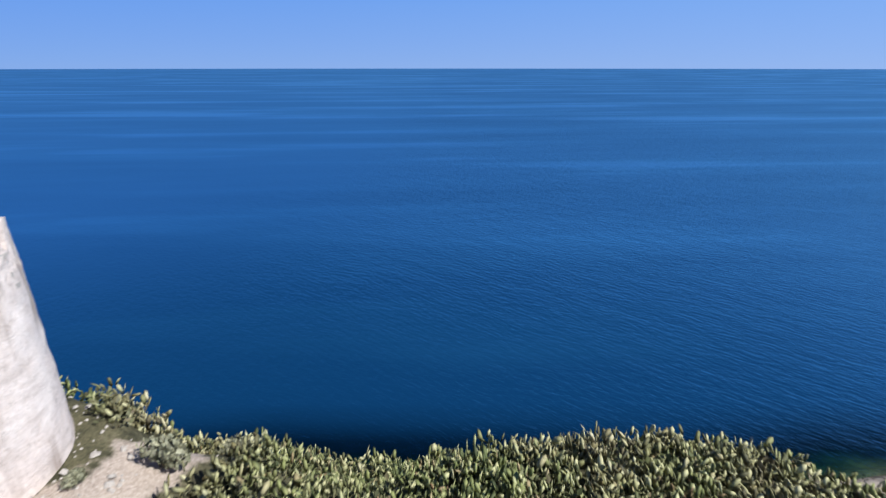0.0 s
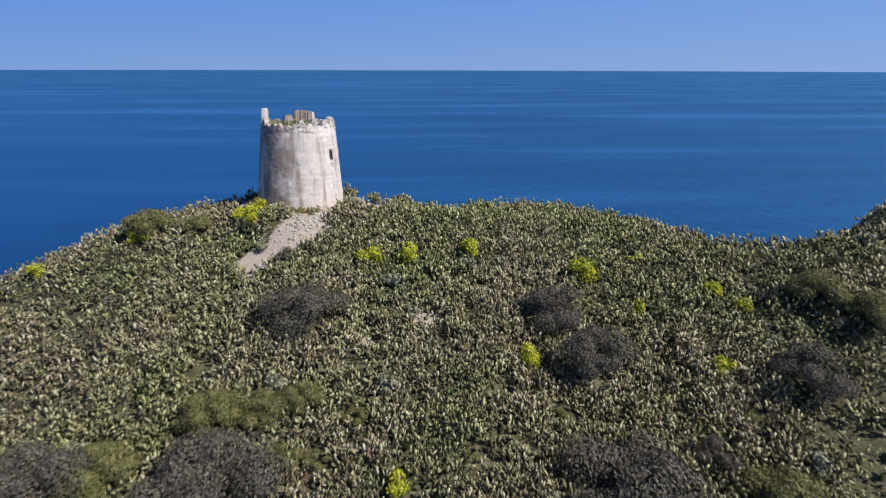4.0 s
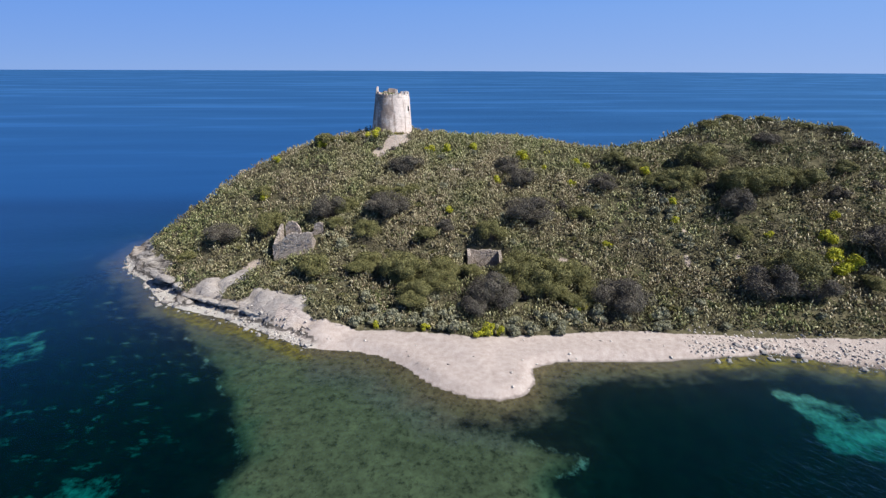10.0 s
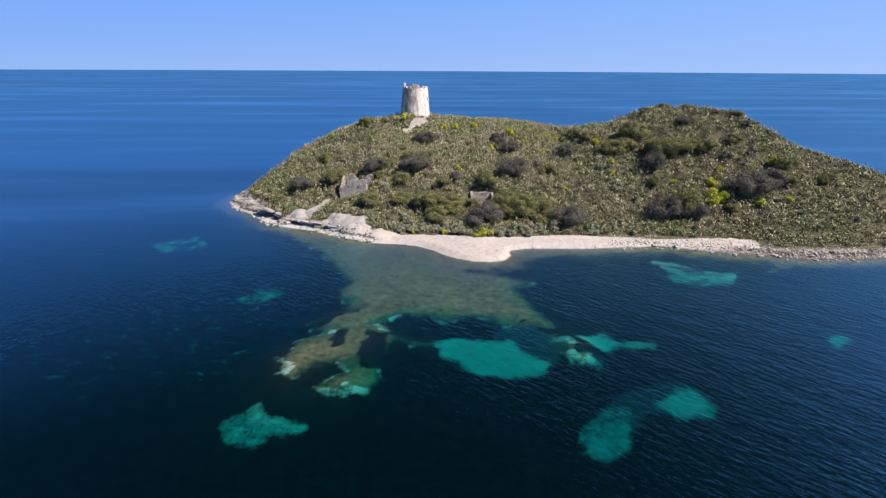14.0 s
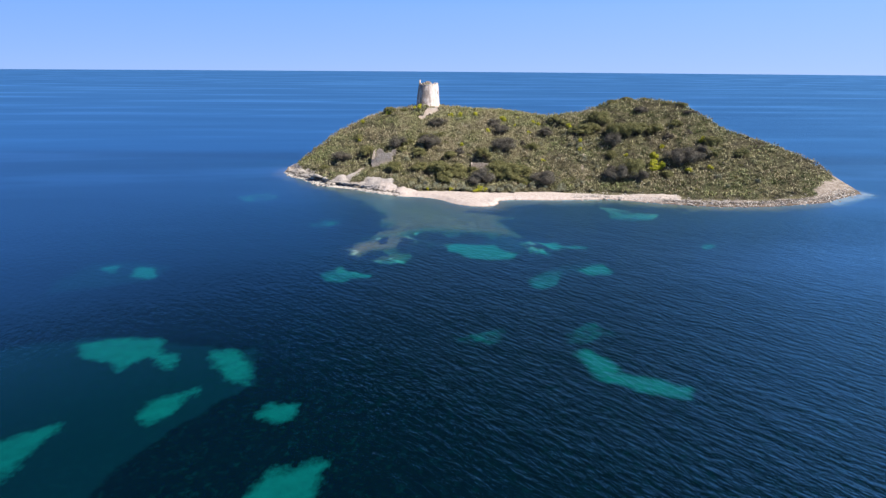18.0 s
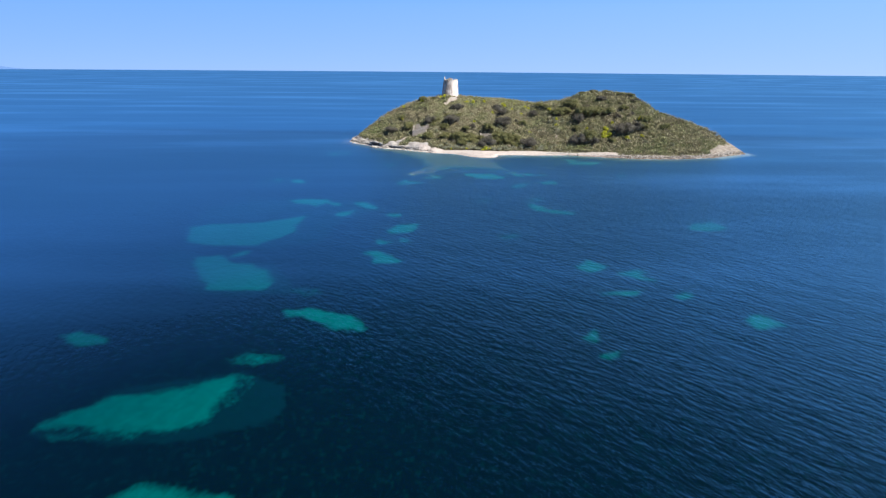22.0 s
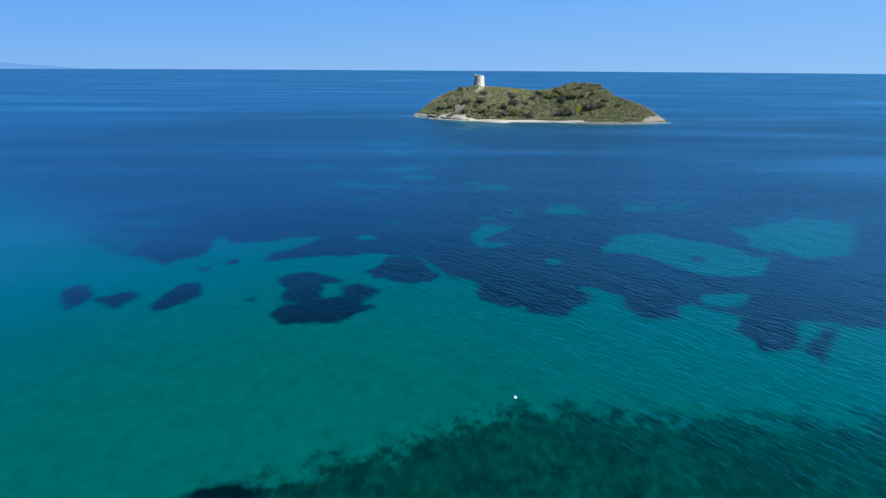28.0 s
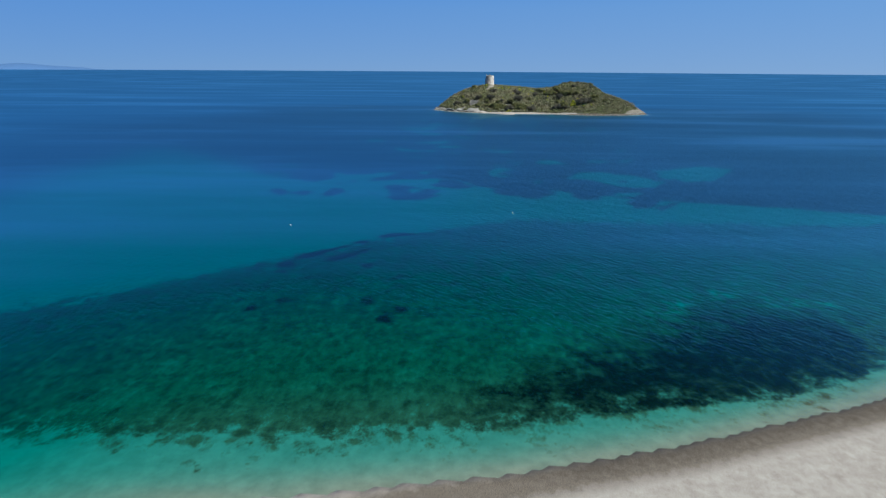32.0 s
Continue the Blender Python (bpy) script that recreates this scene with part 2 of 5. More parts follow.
COAST_SOUTH = [(-64, -31), (-58, -40), (-49, -48), (-42, -57), (-30, -63), (-19, -68), (-8, -74.6), (0, -75.8), (5, -77.6), (10, -81.2), (14, -85.4),
               (18.5, -88.4), (23, -89.2), (26.5, -87.8), (28.4, -84.8), (28.4, -80.6), (33, -78.8), (42, -78.3), (50, -78.3), (58, -77.2), (70, -76), (87, -81.5), (104, -85.5), (123, -84.5),
               (146, -78), (160, -68.5), (172, -61.5)]
COAST_NORTH = [(170, -50), (160, -34), (146, -8), (127, 16), (104, 30), (76, 31), (50, 28), (24, 29), (0, 30), (-22, 26), (-42, 12), (-57, -6), (-65, -20)]
COAST = COAST_SOUTH + COAST_NORTH


def signed_distance(x, y, poly):
    """Distance to a closed outline, positive inside."""
    x, y = np.asarray(x, float), np.asarray(y, float)
    best = np.full(x.shape, 1e9)
    inside = np.zeros(x.shape, bool)
    for (ax, ay), (bx, by) in zip(poly, poly[1:] + poly[:1]):
        dx, dy = bx - ax, by - ay
        t = np.clip(((x - ax) * dx + (y - ay) * dy) / (dx * dx + dy * dy), 0, 1)
        best = np.minimum(best, np.hypot(x - ax - t * dx, y - ay - t * dy))
        cross = ((ay > y) != (by > y)) & (x < (bx - ax) * (y - ay) / (by - ay + 1e-12) + ax)
        inside ^= cross
    return np.where(inside, best, -best)


RIDGE_X = [-67, -62, -50, -44, -35, -28, -14, 0, 15, 35, 50, 60, 71, 80, 88, 104, 116, 124, 131, 143, 155, 165, 173]
RIDGE_Z = [0, 1.5, 9.5, 14, 18.5, 21.5, 25.4, 26.6, 26.2, 24.4, 23.2, 23.7, 24.3, 26.9, 29.6, 31, 30, 25.5, 20, 15.8, 11.2, 5.2, 0]
LINE_X = [-66, -50, -30, 0, 40, 52, 62, 72, 85, 100, 115, 130, 145, 173]
LINE_Y = [-24, -14, -6, -3, -4, -10, -16, -14, -6, -4, -12, -30, -46, -58]
FOOT_X = [-64, -50, -40, -25, -8, 10, 21, 38, 61, 77, 93, 120, 150, 173]
FOOT_Y = [-34, -45, -53, -60, -68.4, -71.5, -73.5, -71.5, -71, -72.7, -74, -79, -73, -64]


def mainland(x, y):
    """Distance inland from the mainland's waterline."""
    line = np.interp(x, [-400, -80, -15, 10, 32, 65, 140, 400], [-640, -628, -614.5, -608.5, -601.3, -588, -548, -400])
    return (line - y) * 0.94


def shelf_field(x, y):
    """The brown shallow shelf off the island's spit: positive on it."""
    poly = [(-40, -58), (-34.2, -66.2), (-19.9, -81.6), (-9.3, -100.7), (-11.6, -105.5), (-6.8, -112.9), (-13.6, -120.3), (-8.6, -123.5), (-13.6, -127.3), (-17.6, -133.4), (-12.7, -140.1), (-9, -135.7), (-2.5, -133.8), (-1.2, -136.7), (-7.3, -141.5), (0, -142.9), (-0.6, -135.6), (2.2, -127.8), (8.9, -127.8), (-1.6, -120.2), (4.5, -116.6), (13.1, -117.4), (21.6, -118.1), (25.9, -120.7), (32.4, -124.6), (32.1, -132.8), (36.2, -133.4), (37.6, -127.4), (33.3, -120.6), (29.1, -112.4), (27.3, -103.8), (32.3, -100.1), (16.7, -93.6), (27.2, -85.9), (58.4, -80.3), (75.3, -78.2), (96.4, -83.1), (89.3, -93.9), (113.6, -79.4), (90, -70), (10, -60)]
    return signed_distance(x, y, poly)


def land_height(x, y):
    """Ground height over the sea, island and mainland."""
    d = signed_distance(x, y, COAST)
    d = d + 0.8 * fbm(x, y, 7, 3)
    ridge = np.interp(x, RIDGE_X, RIDGE_Z)
    line = np.interp(x, LINE_X, LINE_Y)
    foot = np.interp(x, FOOT_X, FOOT_Y)
    south = (y - foot) / (line - foot)
    north = 1 - np.maximum(y - line - 7 - 1.5 * smooth(24, 34, x) + 2 * smooth(44, 56, x), 0) / 24
    u = np.clip(np.minimum(south, north), 0, None)
    u = np.where(u > 0.86, 0.86 + 0.14 * np.tanh((u - 0.86) / 0.14), u) / 0.985
    sag = np.interp(u, [0, 0.17, 0.32, 0.435, 0.61, 0.74, 1.0], [0.03, 0.125, 0.235, 0.41, 0.61, 0.76, 1.0])
    u = np.where(y < line, sag + (u - sag) * np.clip(smooth(58, 85, x) + smooth(4, -8, x), 0, 1), u)
    hill = ridge * np.clip(u, 0, 1) + fbm(x, y, 22, 11) * 0.9 * np.clip(u * 3, 0, 1)
    hill = hill - 6.0 * np.exp(-((x - 23.5) / 4.2) ** 4 - ((y + 49.4) / 3.2) ** 4)
    hill = hill - 3.8 * np.exp(-((x - 18.5) / 4) ** 2 - ((y - 6.2) / 4.0) ** 2)
    rocky = np.clip(smooth(2, -14, x) + smooth(70, 96, x), 0, 1)
    beach = 1.5 * smooth(0, 9, d)
    edge = d + 1.3 * fbm(x, y, 4.5, 25)
    crag = (1.7 + 1.2 * fbm(x, y, 6, 21)) * smooth(0.9, 2.4, edge) + 2.0 * smooth(2.5, 8, edge) + 0.7 * fbm(x, y, 2.2, 31) * smooth(0, 2, d) + 0.35 * smooth(-0.5, 0.6, edge)
    cleft = 1.3 * smooth(0.10, 0.0, np.abs(fbm(x, y, 9, 71))) + 2.6 * np.exp(-((x + 42.5) / 1.6) ** 2 - ((y + 52.5) / 1.8) ** 2)
    for ax, ay, bx, by in ((-44, -51.8, -32.2, -59.3), (-32.2, -59.3, -26, -63.4), (-26, -63.4, -19, -67)):      # dark fissure behind the salt-white rim
        t = np.clip(((x - ax) * (bx - ax) + (y - ay) * (by - ay)) / ((bx - ax) ** 2 + (by - ay) ** 2), 0, 1)
        cleft = np.maximum(cleft, 2.6 * np.exp(-(np.hypot(x - ax - t * (bx - ax), y - ay - t * (by - ay)) / 0.9) ** 2))
    crag = np.maximum(crag - cleft * smooth(0.5, 2.0, d), 0.1)
    crag = np.where(x > 60, 0.45 * crag, crag)
    z = np.maximum(hill + 0.25, beach * (1 - rocky) + np.maximum(crag, 0.2 * smooth(0, 2, d)) * rocky)
    flat = smooth(11, 7.5, np.hypot(x, y))
    z = z * (1 - flat) + 27.15 * flat
    z = np.where(d > 0, z * smooth(-0.2, 1.2, d), 0)
    m = mainland(x, y)
    shore = 0.06 * np.minimum(np.maximum(m, 0), 45) + 0.05 * fbm(x, y, 9, 41) * smooth(2, 8, m)
    return np.where(m > 0, shore, z), d, m


def water_depth(x, y, d, m):
    off_i, off_m = np.maximum(-d, 0), np.maximum(-m, 0)
    deep = 6.0 * (1 - np.exp(-(off_i / 26) ** 1.6))
    near_m = 1.5 * smooth(-1, 7, off_m) + 0.9 * smooth(8, 26, off_m) + 1.9 * smooth(25, 75, off_m) + 0.02 * off_m + 4.5 * smooth(-25, -120, x)
    dep = np.minimum(deep, np.where(off_m < 230, near_m, 9))
    shelf = shelf_field(x, y)
    dep = dep * (1 - smooth(-5, 3, shelf)) + np.minimum(dep, 0.6) * smooth(-5, 3, shelf)
    bend = 60 * fbm(x, y, 150, 88)
    west = smooth(-16, -30, x) * smooth(-105, -80, x) * smooth(-160, -128, y) * smooth(-52, -72, y)
    dep = dep * (1 - 0.25 * west)
    dep = dep * (1 - 0.72 * np.exp(-((x + 11) / 11) ** 2 - ((y + 140) / 13) ** 2))
    dep = dep + 3.0 * smooth(-15, -55, x) * smooth(-190, -240, y) * smooth(-440, -390, y)
    out = smooth(10, 50, y) + smooth(-170, -430, x + bend) + smooth(220, 480, x + bend)
    return dep + 70 * np.clip(out, 0, 1) * smooth(0, 60 - 44 * smooth(0, 30, y), off_i)


def lines(segments):
    """Grid lines from (start, stop, step) runs."""
    out = []
    for a, b, s in segments:
        out += list(np.arange(a, b, s))
    return np.array(out)


FAR = 4300.0
GX = lines([(-FAR, -1000, 550), (-1000, -300, 100), (-300, -140, 10), (-140, -76, 2), (-76, 186, 1.0), (186, 260, 3), (260, 440, 6), (440, 500, 15), (500, 1000, 100), (1000, FAR + 1, 550)])
GY = lines([(-FAR, -1000, 550), (-1000, -700, 30), (-700, -640, 6), (-640, -624, 2), (-624, -575, 0.9), (-575, -400, 1.5), (-400, 44, 1.0), (44, 100, 5), (100, 300, 25), (300, 1000, 100), (1000, FAR + 1, 550)])


def rise(x, y):
    """The far sea lifts by the little that puts its rim on the true horizon."""
    return 28.0 * smooth(1200, 4250, np.hypot(x, y))


def sheet(name, gx, gy, zfun, material):
    X, Y = np.meshgrid(gx, gy, indexing="ij")
    r = np.maximum(np.hypot(X, Y), 1e-6)
    k = np.minimum(1, FAR / r)
    X, Y = X * k, Y * k
    Z = zfun(X, Y)
    nx, ny = X.shape
    co = np.stack([X, Y, Z], -1).reshape(-1, 3)
    i, j = np.meshgrid(np.arange(nx - 1), np.arange(ny - 1), indexing="ij")
    a = (i * ny + j).ravel()
    quads = np.stack([a, a + ny, a + ny + 1, a + 1], 1)
    me = bpy.data.meshes.new(name)
    fill_mesh(me, co, quads)
    me.polygons.foreach_set("use_smooth", np.ones(len(quads), bool))
    me.materials.append(material)
    return new(name, me), X.ravel(), Y.ravel(), Z.ravel()


def fill_mesh(me, co, faces):
    """Vertices and faces of one size, straight from arrays."""
    co, faces = np.asarray(co, np.float32), np.asarray(faces, np.int32)
    n, k = faces.shape
    me.vertices.add(len(co))
    me.vertices.foreach_set("co", co.ravel())
    me.loops.add(n * k)
    me.loops.foreach_set("vertex_index", faces.ravel())
    me.polygons.add(n)
    me.polygons.foreach_set("loop_start", np.arange(0, n * k, k, dtype=np.int32))
    me.polygons.foreach_set("loop_total", np.full(n, k, np.int32))
    me.update(calc_edges=True)


def paint(me, name, r, g=None, b=None):
    g = r if g is None else g
    b = r if b is None else b
    at = me.color_attributes.new(name, "FLOAT_COLOR", "POINT")
    at.data.foreach_set("color", np.stack([r, g, b, np.ones_like(r)], 1).astype(np.float32).ravel())


# ---- ground: island, seabed and mainland in one sheet ----
g = Nodes("ground")
cover = g.node("ShaderNodeSeparateColor", 0, Color=g.attr("cover", "Color")).node
bed = g.node("ShaderNodeSeparateColor", 0, Color=g.attr("bed", "Color")).node
f_big, f_mid, f_fine = g.noise(0.12, 5), g.noise(0.9, 6), g.noise(7.0, 5, rough=0.7)
soil = g.ramp(f_mid, (0.3, (0.06, 0.056, 0.032)), (0.55, (0.12, 0.108, 0.06)), (0.75, (0.22, 0.185, 0.12)))
soil = g.mix(1.0, soil, g.ramp(f_fine, (0.35, 0.45), (0.65, 1.25)), "MULTIPLY")
bare = g.ramp(f_fine, (0.3, (0.25, 0.195, 0.155)), (0.55, (0.42, 0.345, 0.285)), (0.8, (0.58, 0.50, 0.43)))
sand = g.ramp(g.math("ADD", g.math("MULTIPLY", f_fine, 0.5), g.math("MULTIPLY", f_mid, 0.5)), (0.3, (0.27, 0.215, 0.185)), (0.5, (0.41, 0.345, 0.305)), (0.7, (0.52, 0.455, 0.41)))
strata = g.node("ShaderNodeTexNoise", 0, Vector=g.coords(0.35, 0.35, 1.6), Scale=1.0, Detail=8.0, Roughness=0.68)
rock = g.ramp(strata, (0.38, (0.06, 0.052, 0.047)), (0.47, (0.22, 0.195, 0.17)), (0.66, (0.44, 0.40, 0.36)))
seam = g.node("ShaderNodeTexNoise", 0, Vector=g.coords(0.16, 0.28, 0.3), Scale=1.0, Detail=4.0, Roughness=0.5)
cracks = g.ramp(g.math("ABSOLUTE", g.math("SUBTRACT", seam, 0.5)), (0.0, 0.25), (0.022, 1.0))
rock = g.mix(1.0, rock, cracks, "MULTIPLY")
rock = g.mix(g.ramp(f_big, (0.50, 0.0), (0.66, 0.4)), rock, (0.40, 0.31, 0.24))
smooth_rock = g.ramp(f_mid, (0.25, (0.27, 0.235, 0.21)), (0.7, (0.43, 0.385, 0.345)))
rock = g.mix(g.ramp(g.math("ADD", g.attr("slab"), g.math("MULTIPLY", g.math("SUBTRACT", f_mid, 0.5), 0.5)), (0.5, 0.0), (0.62, 1.0)), rock, smooth_rock)
x_here = g.node("ShaderNodeSeparateXYZ", 0, Vector=g.place())
rock = g.mix(g.ramp(g.math("MULTIPLY", x_here, 0.005), (0.40, 0.0), (0.5, 0.6)), rock, (0.20, 0.155, 0.12))      # browner stone in the east
col = g.mix(g.ramp(g.math("ADD", cover.outputs[0], g.math("MULTIPLY", g.math("SUBTRACT", f_mid, 0.5), 0.9)), (0.4, 0.0), (0.6, 1.0)), soil, bare)
col = g.mix(g.ramp(g.math("ADD", cover.outputs[1], g.math("MULTIPLY", g.math("SUBTRACT", f_mid, 0.5), 0.7)), (0.42, 0.0), (0.58, 1.0)), col, rock)
col = g.mix(g.ramp(g.math("ADD", cover.outputs[2], g.math("MULTIPLY", g.math("SUBTRACT", f_mid, 0.5), 0.5)), (0.42, 0.0), (0.58, 1.0)), col, sand)
z_here = g.node("ShaderNodeSeparateXYZ", 2, Vector=g.place())
wrack_c = g.ramp(f_fine, (0.35, (0.06, 0.043, 0.03)), (0.65, (0.16, 0.118, 0.085)))
col = g.mix(g.ramp(g.math("ADD", g.attr("wrack"), g.math("MULTIPLY", g.math("SUBTRACT", f_mid, 0.5), 0.8)), (0.28, 0.0), (0.75, 0.8)), col, wrack_c)
undercut_shade = g.ramp(g.math("ADD", g.node("ShaderNodeSeparateXYZ", 2, Vector=g.place()), g.math("MULTIPLY", g.math("SUBTRACT", f_mid, 0.5), 1.6)), (0.45, 0.0), (0.6, 0.8), (0.95, 0.8), (1.25, 0.0))
col = g.mix(g.math("MULTIPLY", undercut_shade, g.ramp(cover.outputs[1], (0.4, 0.0), (0.6, 1.0))), col, (0.045, 0.04, 0.036))       # shade of the undercut rock, painted as a black belt over the tide line
salt = g.ramp(g.math("ADD", z_here, g.math("MULTIPLY", g.math("SUBTRACT", f_mid, 0.5), 0.5)), (0.3, 0.75), (0.5, 0.0))
salt = g.math("MULTIPLY", salt, g.ramp(g.math("MULTIPLY", x_here, 0.005), (0.0, 1.0), (0.1, 0.0)))
col = g.mix(g.math("MULTIPLY", salt, g.ramp(cover.outputs[1], (0.4, 0.0), (0.6, 1.0))), col, g.ramp(f_fine, (0.3, (0.34, 0.31, 0.27)), (0.7, (0.66, 0.62, 0.56))))     # salt-bleached rim
wet = g.ramp(g.math("ADD", g.math("ADD", z_here, g.math("MULTIPLY", f_mid, 0.25)), g.math("MULTIPLY", salt, 0.3)), (0.13, 0.45), (0.36, 1.0))
col = g.mix(1.0, col, wet, "MULTIPLY")
# under water: sand, seagrass meadow, algae turf, brown shelf
bed_n = g.math("MULTIPLY", g.math("SUBTRACT", g.noise(0.30, 8, rough=0.74), 0.5), 1.75)
bed_sand = g.ramp(g.noise(0.5, 5), (0.3, (0.21, 0.20, 0.16)), (0.7, (0.295, 0.28, 0.225)))
tuft = g.noise(0.55, 6, rough=0.7)
grass_c = g.ramp(tuft, (0.42, (0.0015, 0.002, 0.002)), (0.62, (0.005, 0.006, 0.005)), (0.78, (0.016, 0.019, 0.013)))
fringe = g.node("ShaderNodeSeparateColor", 0, Color=g.attr("fringe", "Color")).node
pale_tuft = g.ramp(g.noise(0.50, 6, g.coords(0.7, 1.2, 1.0), 0.70), (0.58, 0.0), (0.66, 0.5))
grass_c = g.mix(g.math("MULTIPLY", pale_tuft, fringe.outputs[2]), grass_c, (0.15, 0.15, 0.12))
turf = g.math("ADD", g.math("MULTIPLY", g.noise(0.75, 6, g.coords(1.0, 0.6, 1.0), 0.65), 0.65), g.math("MULTIPLY", g.noise(0.10, 4), 0.35))
algae_c = g.ramp(turf, (0.38, (0.10, 0.062, 0.034)), (0.52, (0.155, 0.102, 0.06)), (0.68, (0.25, 0.18, 0.12)))
shelf_c = g.ramp(g.math("ADD", g.math("MULTIPLY", g.noise(0.6, 6), 0.6), g.math("MULTIPLY", g.noise(0.11, 3), 0.4)), (0.36, (0.050, 0.041, 0.021)), (0.5, (0.078, 0.064, 0.034)), (0.6, (0.094, 0.077, 0.041)), (0.72, (0.13, 0.11, 0.052)))
shelf_c = g.mix(g.ramp(g.math("ADD", fringe.outputs[0], bed_n), (0.35, 0.0), (0.7, 0.85)), shelf_c, g.ramp(f_mid, (0.35, (0.055, 0.042, 0.030)), (0.65, (0.10, 0.078, 0.056))))
shelf_c = g.mix(g.ramp(g.math("ADD", fringe.outputs[1], bed_n), (0.50, 0.0), (0.78, 0.85)), shelf_c, g.ramp(f_mid, (0.35, (0.06, 0.045, 0.010)), (0.65, (0.19, 0.145, 0.014))))
deep_bed = g.node("ShaderNodeSeparateColor", 1, Color=g.attr("halo", "Color"))
grass_c = g.mix(g.math("MULTIPLY", deep_bed, g.ramp(g.noise(1.3, 5, rough=0.7), (0.53, 0.0), (0.66, 0.85))), grass_c, (0.034, 0.038, 0.03))
grass_c = g.mix(g.ramp(g.math("ADD", g.node("ShaderNodeSeparateColor", 0, Color=g.attr("halo", "Color")), g.math("MULTIPLY", bed_n, 0.5)), (0.42, 0.0), (0.58, 0.6)), grass_c, (0.024, 0.045, 0.052))
shelf_c = g.mix(1.0, shelf_c, g.ramp(g.noise(1.1, 6, rough=0.72), (0.36, 0.35), (0.48, 0.95), (0.66, 1.25)), "MULTIPLY")
under = g.mix(g.ramp(g.math("ADD", bed.outputs[1], bed_n), (0.40, 0.0), (0.60, 1.0)), bed_sand, algae_c)
under = g.mix(g.ramp(g.math("ADD", bed.outputs[2], g.math("MULTIPLY", bed_n, 0.6)), (0.45, 0.0), (0.58, 1.0)), under, shelf_c)
under = g.mix(g.ramp(g.math("ADD", bed.outputs[0], bed_n), (0.26, 0.0), (0.74, 1.0)), under, grass_c)
under = g.mix(g.ramp(g.math("ADD", g.attr("wrack"), g.math("MULTIPLY", g.math("SUBTRACT", f_mid, 0.5), 0.8)), (0.42, 0.0), (0.6, 0.85)), under, wrack_c)
col = g.mix(g.ramp(z_here, (0.0, 1.0), (0.02, 0.0)), col, under)
rel = g.math("ADD", g.math("MULTIPLY", g.math("ADD", strata, g.math("MULTIPLY", cracks, 0.3)), cover.outputs[1]), g.math("MULTIPLY", f_fine, 0.15))
M_GROUND = g.done(col, 0.95, g.bump(rel, 0.8, 0.5), 0.15)


def ground_z(x, y):
    z, d, m = land_height(x, y)
    dep = water_depth(x, y, d, m)
    sea = -np.minimum(0.35 * dep, 1.6) - 0.12 * np.clip(np.minimum(-d, -m), 0, 2.5) - 12 * smooth(300, 1500, np.hypot(x, y))
    return np.where((d > 0) | (m > 0), z, sea)


ground, QX, QY, QZ = sheet("ground", GX, GY, ground_z, M_GROUND)
tagged(ground, "island hill, pale beach and sandy seabed in one sheet", "ground", kind="structure")

CLEARINGS, MEADOWS, THIN = [], [], []


def clearing(*outline, bare=1.0):
    """A sandy clearing in the seagrass; bare: how far the sand shows."""
    CLEARINGS.append((outline, bare))


def meadow(*outline):
    """A dark seagrass clump on the sand."""
    MEADOWS.append((outline, 1.0))


def thin_meadow(*outline):
    """Thin seagrass over deeper, paler ground."""
    THIN.append((outline, 1.0))


clearing((11.8, -126.3), (14, -124.5), (21, -125), (24.3, -126.1), (25.8, -130), (29.8, -132.2), (28, -135.2), (22.5, -136.2), (17.7, -134.8), (15.1, -132.4), (12.3, -129.8))
clearing((36.1, -123.7), (40.9, -122.6), (43.6, -124.9), (49.4, -125.6), (48.4, -126.9), (43.1, -126.2), (40.1, -127.7), (38.1, -126))
clearing((63.1, -85.3), (69.3, -88.3), (74.5, -92.7), (81.7, -92.6), (76.2, -98.1), (69.3, -98.2), (65.5, -96.4), (66.1, -91.4), bare=0.75)
clearing((-30.9, -108), (-28.3, -103.9), (-25.5, -102.6), (-24.7, -105), (-27.3, -109.1), bare=0.6)
clearing((31.3, -153.1), (33.5, -149), (37.5, -148.3), (36.1, -151.7), (32.9, -154.3), bare=0.8)
clearing((43.7, -142.8), (49.7, -139.4), (50.9, -141.9), (49.5, -145.1), (45.5, -145.2))
clearing((82.7, -123.5), (85.7, -121.5), (86, -123.4), (83.2, -125.1))
clearing((-18.5, -149.1), (-14.3, -146.1), (-12.6, -149), (-7.7, -149.6), (-13.3, -152), (-17, -152.1), bare=0.8)
clearing((-6.3, -140.3), (-2.5, -137.5), (-0.1, -141), (-2.7, -142.2), bare=0.7)
clearing((-68.1, -73.1), (-58.7, -68.5), (-52.6, -76.9), (-61.9, -79.1), bare=0.62)
clearing((-51.2, -186.3), (-54.1, -182.1), (-47.5, -180.4), (-39.6, -181), (-37.4, -185.3), (-34.9, -185.9), (-33.8, -189.7), (-39.8, -186), (-40.8, -189.9), (-44.6, -187.4))
clearing((-28.7, -184.4), (-25.2, -183.6), (-22.3, -188.2), (-20.5, -190), (-19.9, -192.9), (-23.1, -192.4), (-26.7, -188.3))
clearing((-32, -202.3), (-31.8, -198.8), (-26.8, -195.2), (-27.2, -197.7), (-28, -201.4), (-29.8, -202.7))
clearing((-14.1, -200.7), (-13.8, -198.9), (-11.1, -198.5), (-10.7, -200.6), (-11.9, -201.9))
clearing((34.2, -182.9), (36.1, -182.2), (39.6, -185.5), (38.7, -189.3), (42.9, -190.4), (49.4, -192.5), (48.1, -194.9), (44, -194.7), (41, -193.2), (36.7, -190.5), (34.5, -187.6))
